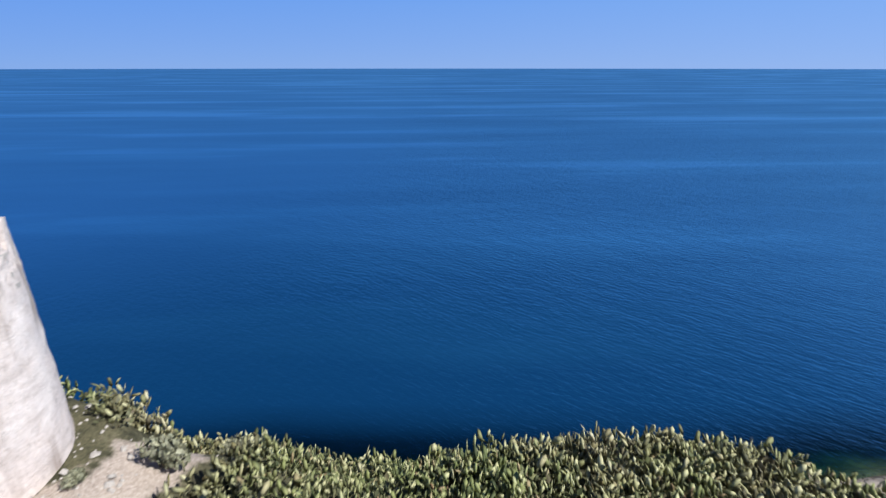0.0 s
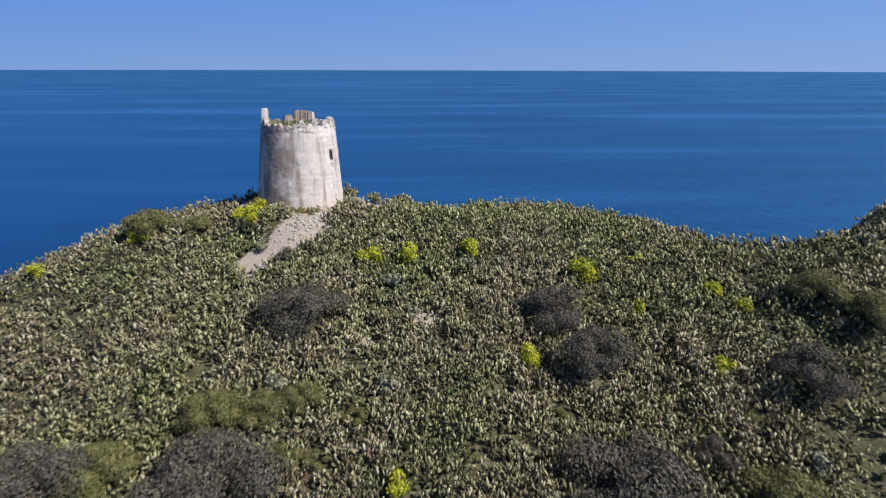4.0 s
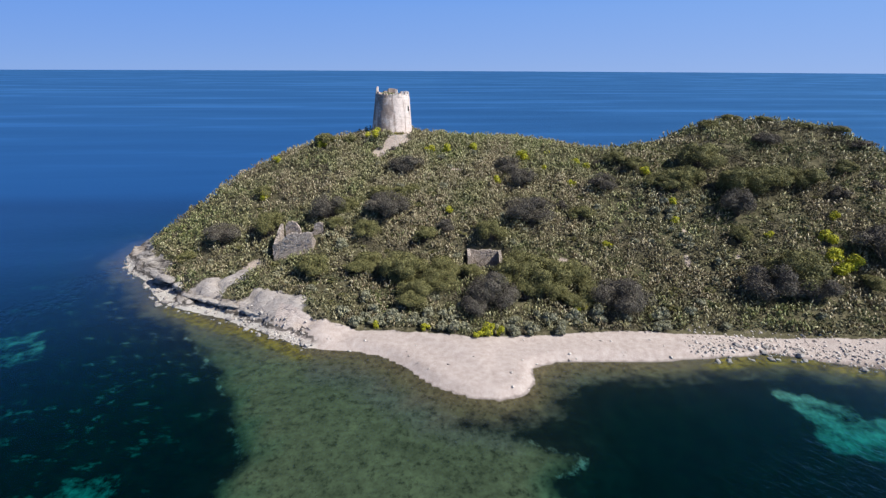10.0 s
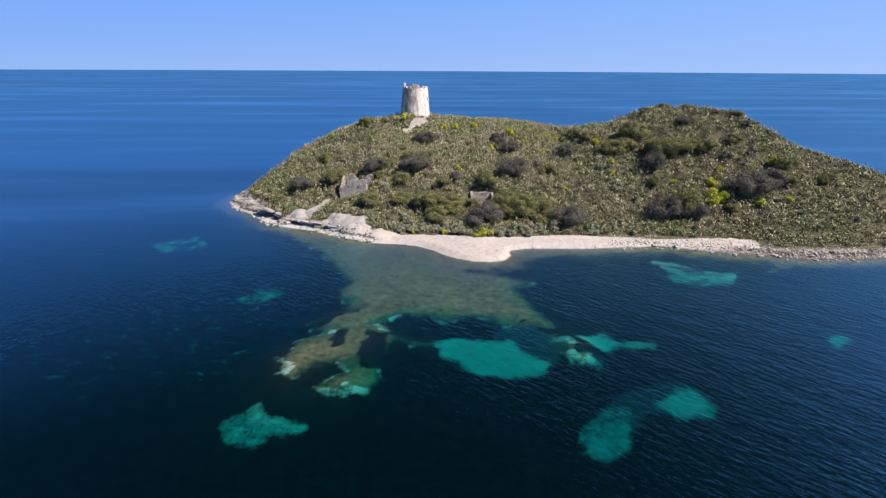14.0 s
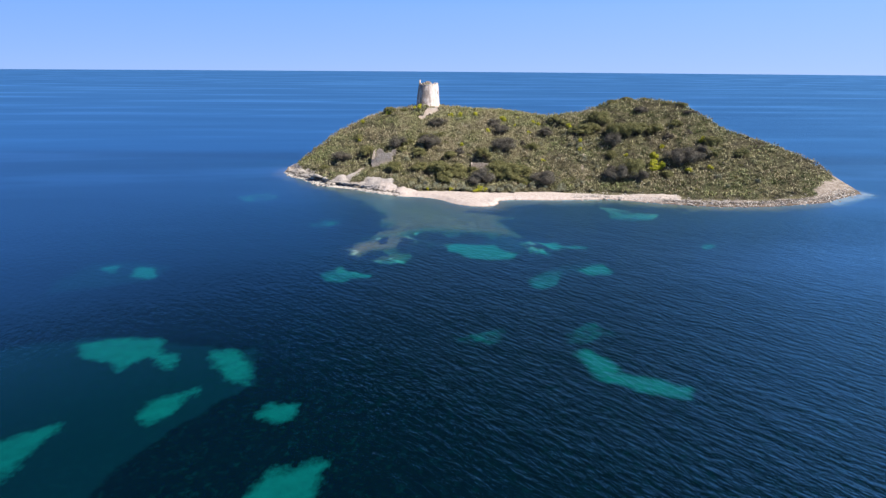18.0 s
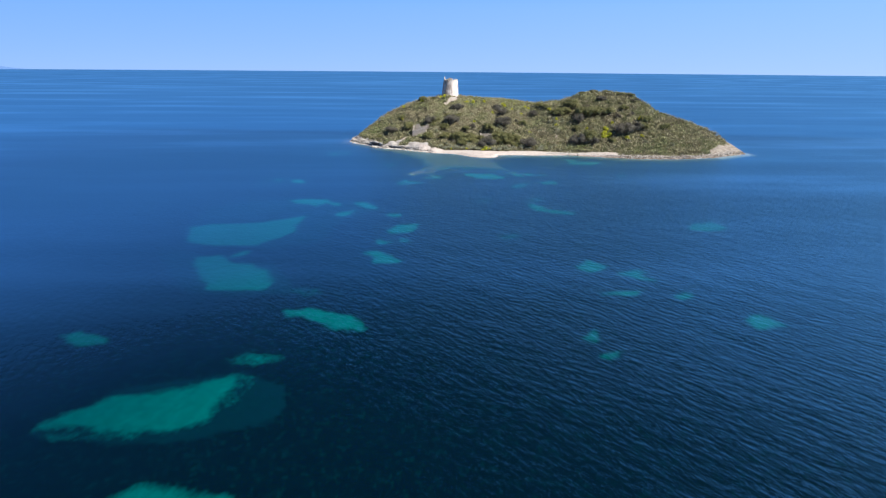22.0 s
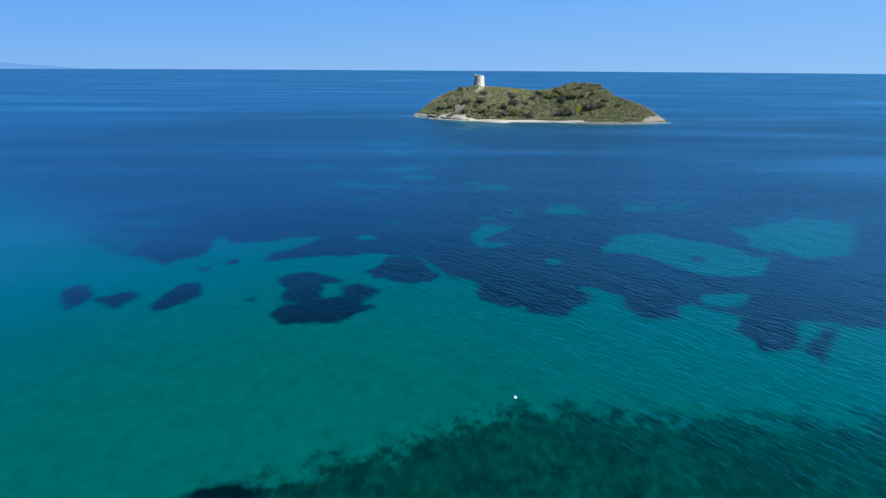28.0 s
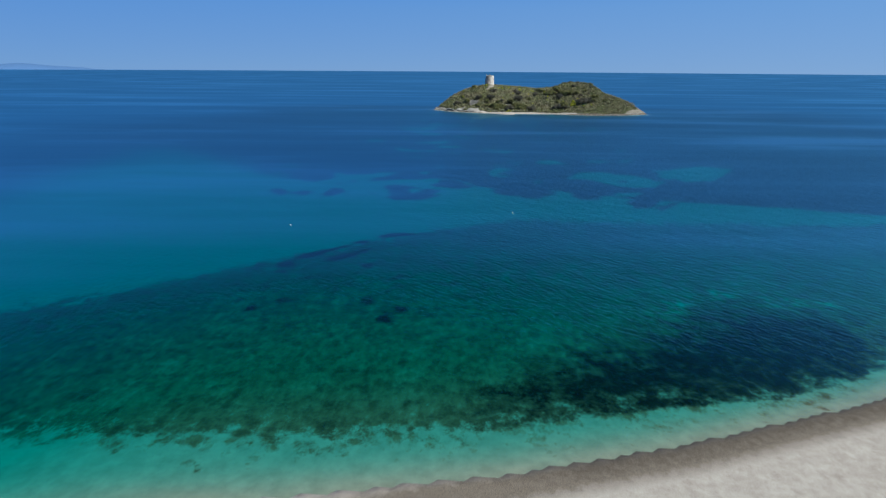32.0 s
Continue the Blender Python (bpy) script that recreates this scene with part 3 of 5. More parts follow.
clearing((-63.2, -150.5), (-64.6, -145.5), (-61.1, -146), (-57.6, -151.8))
clearing((-72.7, -146.4), (-70.3, -145.4), (-68.9, -148.4))
clearing((-11.3, -219.5), (-11.9, -216.5), (-8.1, -212.3), (-3.4, -210.7), (-3.7, -213.6), (-5, -218.7), (-8.5, -220))
clearing((-13.5, -229.3), (-12.9, -226.5), (-9.5, -229.2), (-10.6, -230.8), (-12.5, -231))
clearing((-6.9, -229.1), (-6.8, -225.8), (-5.3, -226.3), (-5.3, -228.6))
clearing((-67.7, -229.9), (-72.2, -218.6), (-66.2, -216), (-52.5, -212.6), (-41.2, -204.7), (-41.4, -213.8), (-39.9, -221.6), (-44.1, -228.7), (-46.6, -234.5), (-54.5, -234.2), (-62.8, -233.4))
clearing((-44.9, -264.2), (-55.9, -249.5), (-56.9, -245), (-52.4, -242.8), (-47.8, -248.3), (-42.1, -248.9), (-34.9, -255), (-33.3, -258.6), (-33, -263.1), (-39.2, -264))
clearing((-49.3, -243.7), (-45.9, -239.4), (-45.8, -242.1))
clearing((-15, -239.1), (-12.8, -237.5), (-8.1, -239.8), (-8.2, -241.8), (-4.9, -243.6), (-6.5, -245.5), (-11.4, -244.8), (-11.8, -241.6))
clearing((39.8, -245.2), (43, -241), (46.4, -244.9), (43.6, -247.6), (40.8, -247.8))
clearing((48.8, -249), (54.1, -246.3), (55.5, -247.1), (53, -250.4), (56.7, -253.3), (53.7, -252.7), (50.4, -250.6))
clearing((83.4, -205.7), (91, -201.7), (93.8, -207.9), (86.5, -211.6), (81.6, -210.2))
clearing((41.9, -261.1), (50.4, -259.3), (49.4, -261.4), (42.9, -262.3))
clearing((57.9, -261.7), (60.5, -260.6), (60.2, -262.1), (58.1, -263.1))
clearing((-26.1, -263.4), (-21.2, -263.2), (-19.9, -266), (-23.7, -265.1), bare=0.62)
clearing((-24.3, -274.2), (-22, -274.1), (-17.9, -275.6), (-15, -274.7), (-13, -276.4), (-22.7, -276.8))
clearing((-61, -286.4), (-58.2, -285.1), (-52.6, -288.6), (-55.6, -290.2))
clearing((-45.5, -311), (-42.1, -306.4), (-40.4, -303.8), (-36, -303.3), (-31.8, -302.4), (-25.9, -298.2), (-24, -300.5), (-24.4, -303.4), (-24.7, -308.1), (-27.6, -311.4), (-35.1, -311.8), (-41.8, -310.2))
clearing((-22.2, -276), (-20.2, -273.3), (-8.4, -277.6), (-7.8, -280.6), (-13.1, -280.9), (-18.2, -278.2))
clearing((-27.1, -292.3), (-25.3, -290.7), (-19.9, -292.3), (-23.2, -293.5), bare=0.75)
clearing((67.9, -273.1), (72, -270.3), (72.6, -275.2), (68.4, -276.1))
clearing((33, -282), (35.6, -279.6), (34.4, -282.9))
clearing((34.7, -287.9), (38.4, -286.7), (36.3, -289.1))
clearing((-79.1, -310.7), (-78.8, -301.8), (-73.4, -294.6), (-66.6, -306.4), (-72.8, -310.2))
clearing((-52.7, -346.2), (-49.4, -344.3), (-55.9, -335.3), (-52.2, -333), (-43.3, -340.3), (-42.1, -343.8), (-36.1, -345.9), (-37, -349.1), (-45, -349.2))
clearing((-36.1, -345.9), (-32.2, -342.8), (-25.2, -343.5), (-28.4, -346.5), (-33.9, -346.6))
clearing((-20.7, -350.9), (-17.1, -347.7), (-9, -348.2), (-15, -351.2), bare=0.8)
clearing((-31.6, -360.4), (-29.1, -357.9), (-28.6, -360.2))
clearing((-36.8, -371), (-37.7, -365.5), (-32.8, -364.2), (-31.2, -366), (-31.7, -368.8), (-33.6, -370.8), bare=0.7)
clearing((-29.5, -328.7), (-26.7, -321.6), (-14.9, -322.1), (-13.7, -326.9), (-22.6, -329.8))
clearing((-0.1, -338.3), (1.4, -334.4), (10.3, -332.4), (5.7, -337.9))
clearing((4.8, -343.9), (9.7, -342), (12.4, -336.5), (18.9, -339.7), (17.7, -345.4), (13.8, -347.2), (11.5, -344.3), (7.2, -346.1))
clearing((81.4, -326.8), (89.7, -324.8), (85.1, -331.2))
clearing((-45.8, -368.2), (-40.4, -364.7), (-32.3, -366.2), (-32.8, -371.5), (-39.1, -372.5), bare=0.62)
clearing((-9.5, -379.4), (-9.1, -376), (-8.1, -379.3))
clearing((15.2, -376.1), (23.1, -376.7), (22.1, -378.3), (16.1, -378.3))
clearing((17.8, -384.9), (19.6, -382.2), (21.8, -384), (20.5, -385.9))
clearing((6, -391), (9.6, -387.9), (12.6, -388.3), (11.9, -390.5), (8.3, -391.9))
clearing((-21.4, -398.8), (-20.9, -396.5), (-17.7, -397.2), (-19.5, -399.1))
clearing((30.2, -378), (32.9, -371.5), (39.9, -369.3), (42.1, -372.5), (41.8, -377.1), (47.2, -378.4), (44.7, -381.7), (40.6, -380.7), (34.6, -382), (31.6, -380.9))
clearing((58.4, -369.7), (64.1, -366.6), (71.1, -370), (67.2, -372.3), (59.5, -373.6))
clearing((72.8, -370.3), (81.5, -362.6), (85.8, -360.3), (77.8, -371.5))
clearing((40.8, -417), (46.1, -410.2), (50.9, -402.6), (58.6, -401.3), (64.5, -404.3), (73.6, -409), (79.7, -413.6), (78.1, -419.4), (84.5, -419.9), (75.6, -432.8), (68.8, -434.2), (61.1, -432.4), (57.2, -427.3), (55.1, -423.5), (50.5, -419.6), (42.2, -419.7))
clearing((86, -393), (95.3, -392.1), (99.6, -398.2), (87.8, -415.2), (84.4, -409.4), (87.8, -402.2))
clearing((5.3, -413.8), (5.5, -405.1), (9.8, -396.5), (18.3, -399.1), (12.4, -404.5), (8.8, -410.8), (8.8, -414.8), (15.7, -415.5), (13.3, -418.2), (7.8, -418))
clearing((25.2, -427.2), (29.3, -426.4), (29.9, -428.3), (25.6, -430.6))
clearing((-28.4, -412.7), (-24.5, -409.4), (-22, -413.5), (-25.1, -415.2))
clearing((57.4, -446.4), (67.7, -444.3), (63.4, -450.5), (56.8, -451))
clearing((-101.8, -406.7), (-101.1, -401.2), (-94.5, -398.6), (-88.8, -405.5), (-93.7, -411), bare=0.7)
clearing((88.5, -394.3), (114.9, -377.9), (127.7, -385.2), (107.8, -414.3), (93.2, -419.3), (88.9, -408.1))
clearing((-100.4, -426.5), (-96.9, -417.5), (-86.4, -423.1), (-86.3, -431.1), (-95.3, -430.8), bare=0.7)
clearing((-104, -408.3), (-92.2, -400.5), (-89.6, -409.4), bare=0.7)
clearing((34.3, -179.3), (34.9, -175.2), (39.2, -171.6), (42.5, -175.9), (40, -175.1), bare=0.62)
clearing((14.1, -178.2), (20.6, -175.6), (20.2, -179.6), (15.8, -180.5), bare=0.62)
clearing((31, -152), (35.3, -144.8), (38.4, -144.7), (35.6, -151.9), (32.5, -153.3), bare=0.62)
clearing((20.8, -222.4), (27.2, -219.4), (27.8, -220.6), (23.7, -222.8), bare=0.62)
clearing((-9.9, -216.4), (-8.7, -212.1), (-3.1, -210.1), (-3.7, -215.1), (-8.2, -218.5), bare=0.62)
clearing((-12.3, -228), (-9.6, -227.1), (-9.7, -229.6), bare=0.62)
clearing((-45.8, -311.5), (-38.4, -304.3), (-22.4, -298.7), (-22.1, -304.8), (-27.7, -311.7), (-38.8, -312.6), bare=0.62)
meadow((-18.9, -440.1), (-16.3, -436.4), (-15.5, -428.6), (-11.4, -428.3), (-5.6, -431.8), (-6, -435.5), (-1.5, -440.2), (-2.8, -443.4), (-6.8, -444.9), (-11.6, -443.4), (-16.4, -442.3))
meadow((-33.2, -463.9), (-33.3, -460.1), (-29.6, -458.7), (-25, -454.5), (-17.6, -455), (-16, -458.1), (-13.9, -458), (-17.2, -463.1), (-21.2, -466), (-29.5, -466.8))
meadow((-39.6, -446.5), (-37, -443.2), (-33.4, -441.3), (-23.4, -445.1), (-27.8, -447), (-28.1, -449.7), (-25.2, -455.6), (-30.2, -457.7), (-33.4, -456.3), (-33.9, -451.5))
meadow((-23.1, -448.7), (-19.1, -446.9), (-13.5, -451.1), (-15.6, -454.3), (-20.6, -453.5))
meadow((-61.4, -441.2), (-59.3, -440.1), (-57.3, -442), (-59.1, -442.7))
meadow((-56.8, -436.2), (-54.7, -434.1), (-52.7, -436.3), (-54.3, -437.5))
meadow((-42.3, -457.1), (-41.1, -455.6), (-40.1, -457.4))
meadow((63.8, -421.7), (67.6, -420.3), (67.4, -422.5), (63.8, -423.8))
meadow((-85.1, -455.5), (-80.6, -453.8), (-74.6, -459.3), (-75.3, -465.8))
meadow((-74.6, -459.3), (-69.3, -456), (-64.8, -459.5), (-66.2, -463.9))
meadow((-60.9, -458), (-59.2, -450.5), (-55.2, -450.1), (-52.5, -457.3), (-54.9, -461.9), (-57.5, -464.2))
meadow((58.6, -462), (65.2, -452.9), (72.7, -453.3), (65.6, -467.7), (59.1, -469))
meadow((66.9, -467.6), (77.5, -458.5), (68, -472.4))
meadow((-26.8, -512.5), (-23.3, -508.1), (-16.6, -508.1), (-17.2, -511.6))
meadow((-33.1, -518.5), (-28.9, -515.9), (-29.2, -519))
meadow((-44.4, -530), (-40, -525.7), (-34.1, -522.4), (-35.4, -525.2), (-39.9, -530.8), (-43.2, -532.3))
meadow((-36.2, -532.8), (-32.9, -528.4), (-29.6, -526.5), (-29.2, -529), (-33.2, -533.2))
meadow((-47.3, -535.1), (-44.6, -532.9), (-42.8, -537.3), (-45.3, -538.6))
meadow((-30, -525.5), (-27.4, -522.5), (-27.1, -525.2))
meadow((-25.7, -535.6), (-23.6, -534.9), (-23.3, -537))
meadow((-16.3, -542.6), (-14.7, -541.7), (-14.8, -543.9))
meadow((-53, -540), (-51.7, -539.2), (-51.2, -540.6))
meadow((-45.6, -541.7), (-42.3, -541), (-43.5, -542.7))
meadow((-37.5, -546.2), (-36.3, -545.5), (-35.9, -546.9))
meadow((-38.1, -559.2), (-36.7, -557.3), (-35.7, -559.6))
meadow((-43.4, -564.6), (-44, -562.3), (-42, -561.5), (-41.2, -563.8))
meadow((-20.5, -558.2), (-20.2, -555.7), (-17.7, -556.3), (-18.2, -558.9))
meadow((-15.1, -566.3), (-15.5, -564.2), (-12.5, -563.9), (-12.2, -566))
meadow((-14.9, -562.5), (-13.8, -561), (-12.3, -562), (-13.4, -563.4))
meadow((-12.6, -561.1), (-11.7, -558.8), (-9.5, -559.4), (-10.1, -561.8))
thin_meadow((-64.3, -235.8), (-72.6, -223.2), (-77.6, -198.4), (-69.4, -186.2), (-51.1, -179.9), (-22.2, -183.6), (-18.3, -193), (-29.2, -211.4), (-29.6, -230.6), (-41.9, -237.1))
thin_meadow((-69.4, -242.6), (-65.1, -240.3), (-35.7, -248.6), (-26, -265.2), (-36.8, -267.3), (-49.1, -266.1))
thin_meadow((-45.7, -312.2), (-41.1, -302.9), (-24.8, -296.5), (-16.2, -300), (-14.5, -307.5), (-24.6, -312.7), (-35.3, -313.9))
thin_meadow((31.1, -153.7), (33.3, -148.3), (37.8, -141.3), (44.3, -138.6), (50.1, -138.5), (51.4, -141.9), (49.2, -145.9), (45, -144.4), (40.2, -145.3), (36.7, -151), (33.2, -154.7))
thin_meadow((21.3, -121.5), (28.7, -120.6), (32.5, -127.5), (30.5, -132.8), (26.3, -129.6), (22.6, -126.2))
thin_meadow((-63.6, -155.9), (-57.4, -153.1), (-56.5, -144.4), (-67.2, -141.5), (-77.4, -143.4), (-78, -153.7), (-74.2, -161.1))


def spots(x, y, items, soft=6.5):
    """Largest of several ragged outlines: above 0.5 inside, 0.5 on the rim, 0 a few metres off."""
    x, y = x + 1.3 * fbm(x, y, 6, 301), y + 1.3 * fbm(x, y, 6, 302)
    f = np.zeros_like(x)
    for outline, most in items:
        px, py = [q[0] for q in outline], [q[1] for q in outline]
        near = (x > min(px) - 6) & (x < max(px) + 6) & (y > min(py) - 6) & (y < max(py) + 6)
        s = 0.56 + signed_distance(x[near], y[near], list(outline)) / soft
        f[near] = np.maximum(f[near], np.clip(s, 0, 1 if most >= 1 else 0.40 + 0.4 * (most - 0.5)))
    return f


_d, _m = signed_distance(QX, QY, COAST), mainland(QX, QY)
MEADOW_EDGE = [(-400, -320), (-200, -350), (-130, -395), (-95, -428), (-70.3, -440.2), (-68.5, -435.3), (-64.1, -432.9), (-67.9, -419), (-66.2, -416.1), (-60.7, -422.3), (-52.6, -420.3), (-46.2, -414.3), (-37.9, -413.5), (-41.2, -421.8), (-48.2, -429.4), (-46.6, -435.4), (-35.8, -430.4), (-25.7, -429.5), (-19.5, -425.8), (-6.2, -428.9), (-2.2, -435.2), (2.3, -441.4), (8.5, -444.6), (7.9, -450.5), (10.3, -454.3), (15.3, -455.5), (19, -455.2), (18.6, -458.2), (22.5, -459.3), (26.7, -458.5), (28.1, -455.5), (31.9, -452), (32.3, -447.9), (30.1, -444.1), (34.9, -444.4), (39.8, -448.4), (39, -453.6), (40.8, -458.3), (46.1, -459.2), (50, -455.6), (50.9, -451.5), (54.6, -451.2), (60.4, -454.8), (110, -462), (200, -480), (500, -520), (500, 200), (-400, 200)]
_grass = np.clip(0.5 + signed_distance(QX + 1.2 * fbm(QX, QY, 7, 303), QY + 1.2 * fbm(QX, QY, 7, 304), MEADOW_EDGE) / (4.0 + 45.0 * smooth(-72, -125, QX)), -0.5, 1.6)
_grass = np.where(_d > -7, np.minimum(_grass, 0.5 + 0.1 * (-_d - 4)), _grass)
_shelf = shelf_field(QX, QY) + (1.2 + 2.6 * smooth(-108, -126, QY)) * fbm(QX, QY, 6, 77)
_grass = np.minimum(_grass, 0.5 - 0.25 * np.clip(_shelf - 0.4, -6, 3))
_frag = smooth(0.08, 0.26, fbm(QX, QY, 7, 80)) * smooth(-106, -124, QY) * (_shelf > -4)
_grass = np.maximum(_grass, 1.2 * _frag)
_grass = np.minimum(_grass, 1.6 - 2.2 * spots(QX, QY, CLEARINGS))
_grass = np.maximum(_grass, 2.2 * spots(QX, QY, MEADOWS) - 0.6)
_top = np.interp(QX, [-200, -78, -65, -48, -17, 14, 60, 120, 200], [-640, -559, -547, -534, -508, -490, -488, -484, -470])
_bot = np.interp(QX, [-200, -59, -43, -20, 10, 31, 53, 66, 110], [-606, -604, -604, -602.5, -597.6, -591, -586, -580, -555])
_algae = np.clip(0.5 + 0.05 * np.minimum(_top - QY, QY - _bot), 0, 1)
_dark = 0.30 + 0.5 * spots(QX, QY, [(((40.5, -568.3), (58.5, -554), (76.7, -557.3), (78.7, -567.4), (70.6, -576.8), (52.4, -584.8), (28.9, -590.8), (8.9, -591.9), (16.4, -582.5)), 1.0)], 14.0)
_pale = spots(QX, QY, [(((39.5, -551.7), (55.3, -540.3), (69.1, -540.5), (83.6, -545.4), (88.5, -552), (83.4, -560.2), (78.3, -554.5), (59.5, -551.6), (42.7, -561)), 1.0)], 9.0)
_grass = np.maximum(_grass, np.where(_algae > 0.5, np.maximum(_dark, 0.30 * smooth(-560, -592, QY)), 0))
_algae = _algae - 0.35 * _pale
_algae = np.maximum(_algae, 0.42 * smooth(-5, -1, _shelf) * (QY < -100) * (QY > -160))
_shelf = np.maximum(_shelf, np.where(QX < 150, _d + 8 + 3 * fbm(QX, QY, 10, 78), -9))
paint(ground.data, "bed", np.clip(_grass, -0.6, 1.6), _algae, np.clip(0.66 + 0.2 * _shelf - 0.6 * smooth(-0.1, 0.2, fbm(QX, QY, 8, 79)) * smooth(-108, -128, QY) - 1.2 * smooth(-2.2, -0.6, _d) * smooth(-14, -6, QX) * smooth(66, 58, QX) * (QY < -60), 0, 1))


def capsule(x, y, ax, ay, bx, by, r):
    t = np.clip(((x - ax) * (bx - ax) + (y - ay) * (by - ay)) / ((bx - ax) ** 2 + (by - ay) ** 2), 0, 1)
    return np.clip(1 - 0.5 * np.hypot(x - ax - t * (bx - ax), y - ay - t * (by - ay)) / r, 0, 1)


BARE_STRIPS = [(-3.0, -12.8, 0.2, -10.4, 1.9), (0.2, -10.4, 3.6, -7.2, 1.9), (3.6, -6.6, 6.6, 0, 1.5), (-5, -5.2, 2, -6.0, 1.0), (8.2, 0, 9.2, 5, 1.6), 
               (16.2, -21.3, 18.2, -21.1, 1.0), (11.6, -24.2, 12.2, -24.0, 0.8), (-27.6, -51.6, -25.4, -48.2, 1.7), (64.7, -53.2, 65.4, -50.5, 0.55), (67.5, -43.5, 66.8, -45.5, 0.45), (75, -52, 75.5, -51.6, 0.5), (39.3, -49.6, 40.6, -49.2, 0.8), (63, -30, 66, -31, 1.0), (-6, -6, -8, 2, 1.2), (-2.2, -13.5, 0.5, -10.8, 1.4)]


def bare_ground(x, y):
    f = np.zeros_like(x)
    for ax, ay, bx, by, r in BARE_STRIPS:
        f = np.maximum(f, capsule(x, y, ax, ay, bx, by, r))
    return f


def slab_ground(x, y):
    """The two smooth slabs of bare rock over the western shore."""
    return np.clip(1.6 * np.maximum(capsule(x, y, -33, -57.0, -27, -52.5, 2.6), capsule(x, y, -21, -62.2, -13.5, -65.5, 2.5)), 0, 1)


def rock_ground(x, y, d):
    """Bare rock: the crags of the western point, the eastern point and the northern cliff."""
    west = smooth(-1, -12, x) * smooth(5.8, 3.4, d + 1.6 * fbm(x, y, 8, 51))
    point = smooth(-40, -50, x) * smooth(7.5, 4.5, d + 1.6 * fbm(x, y, 7, 55))
    slab = slab_ground(x, y)
    east = np.maximum(smooth(80, 95, x) * smooth(5.5, 3.0, d + fbm(x, y, 6, 52)), smooth(138, 154, x + 6 * fbm(x, y, 9, 53)) * smooth(11, 6, d + 4 * fbm(x, y, 6, 56)))
    north = smooth(16, 21, y + 3 * fbm(x, y, 8, 54))
    return np.clip(np.maximum.reduce([west * 0.9, point, slab, east, north]), 0, 1) * smooth(-4, -1, d)


def beach_ground(x, y, d):
    foot = np.interp(x, FOOT_X, FOOT_Y) + 0.9 * fbm(x, y, 5, 61)
    strip = smooth(1.0, -1.0, y - foot) * (x > -16) * (x < 140)
    return strip * (1 - smooth(86, 100, x) * 0.75)


_rock, _sand = rock_ground(QX, QY, _d), np.where(_m > 0, 1, beach_ground(QX, QY, _d))
paint(ground.data, "cover", bare_ground(QX, QY), _rock, np.where(_m > 0, 1, _sand))
_wr = np.maximum(np.clip(1 - np.abs(_m - 2.5) / 4.6, 0, 1) * smooth(-30, 5, QX), np.clip(1 - np.abs(_d - 0.6) / 2.6, 0, 1) * smooth(70, 92, QX) * 0.9)
paint(ground.data, "wrack", _wr)
_mud = np.clip(1 - np.abs(-_d - 6.5) / 6.0, 0, 1) * smooth(-10, -4, QX) * smooth(74, 62, QX) * (QY < -45)
_weed = np.clip(1 - np.abs(-_d - 2.0) / 3.6, 0, 1) * np.clip(smooth(-2, -10, QX) * smooth(-44, -38, QX) + smooth(50, 60, QX) * smooth(140, 120, QX), 0, 1) * (QY < -45)
_speck = smooth(-12, -26, QX) * smooth(-150, -128, QY)
paint(ground.data, "fringe", _mud, _weed, _speck)
paint(ground.data, "halo", spots(QX, QY, THIN, 5.0), 0.15 + 0.85 * smooth(-150, -200, QY))
paint(ground.data, "slab", slab_ground(QX, QY))

# ---- water: one clear sheet, murkier with depth ----
WX = lines([(-FAR, -1000, 550), (-1000, -300, 140), (-300, -140, 20), (-140, 260, 4), (260, 500, 30), (500, 1000, 125), (1000, FAR + 1, 550)])
WY = lines([(-FAR, -1000, 550), (-1000, -700, 60), (-700, -620, 8), (-620, 60, 4), (60, 300, 20), (300, 1000, 100), (1000, FAR + 1, 550)])
w = Nodes("sea_water")
w.t.nodes.remove(w.b)
p = w.place()
drift = w.t.nodes.new("ShaderNodeVectorRotate")
w.put(drift.inputs["Vector"], p)
drift.inputs["Angle"].default_value = radians(-5)
band = w.t.nodes.new("ShaderNodeVectorMath")
band.operation = "MULTIPLY"
w.put(band.inputs[0], drift.outputs[0])
band.inputs[1].default_value = (0.0022, 0.013, 1.0)
streak = w.noise(1.0, 4, band.outputs[0], 0.55)
gust = w.noise(0.006, 4)
turned = w.t.nodes.new("ShaderNodeVectorRotate")
w.put(turned.inputs["Vector"], p)
turned.inputs["Angle"].default_value = radians(44)
lie = w.t.nodes.new("ShaderNodeVectorMath")
lie.operation = "MULTIPLY"
w.put(lie.inputs[0], turned.outputs[0])
lie.inputs[1].default_value = (0.42, 0.95, 1.0)
chop = w.noise(1.15, 5, lie.outputs[0], 0.58)
swell = w.noise(0.22, 3, lie.outputs[0], 0.5)
height = w.math("ADD", w.math("MULTIPLY", chop, 0.95), w.math("MULTIPLY", swell, 0.9))
bump = w.t.nodes.new("ShaderNodeBump")
w.put(bump.inputs["Height"], height)
bump.inputs["Distance"].default_value = 0.72
calm = w.ramp(w.attr("ripple"), (0.0, 0.14), (1.0, 1.0))
w.put(bump.inputs["Strength"], w.math("MULTIPLY", calm, w.ramp(w.math("ADD", w.math("MULTIPLY", streak, 0.7), w.math("MULTIPLY", gust, 0.3)), (0.42, 0.95), (0.60, 0.45))))
tint = w.node("ShaderNodeBsdfTransparent", 0, Color=w.attr("tint", "Color"))
deep_c = w.mix(w.ramp(streak, (0.5, 0.0), (0.66, 1.0)), (0.004, 0.033, 0.096), (0.008, 0.054, 0.135))
body = w.node("ShaderNodeBsdfDiffuse", 0, Color=deep_c)
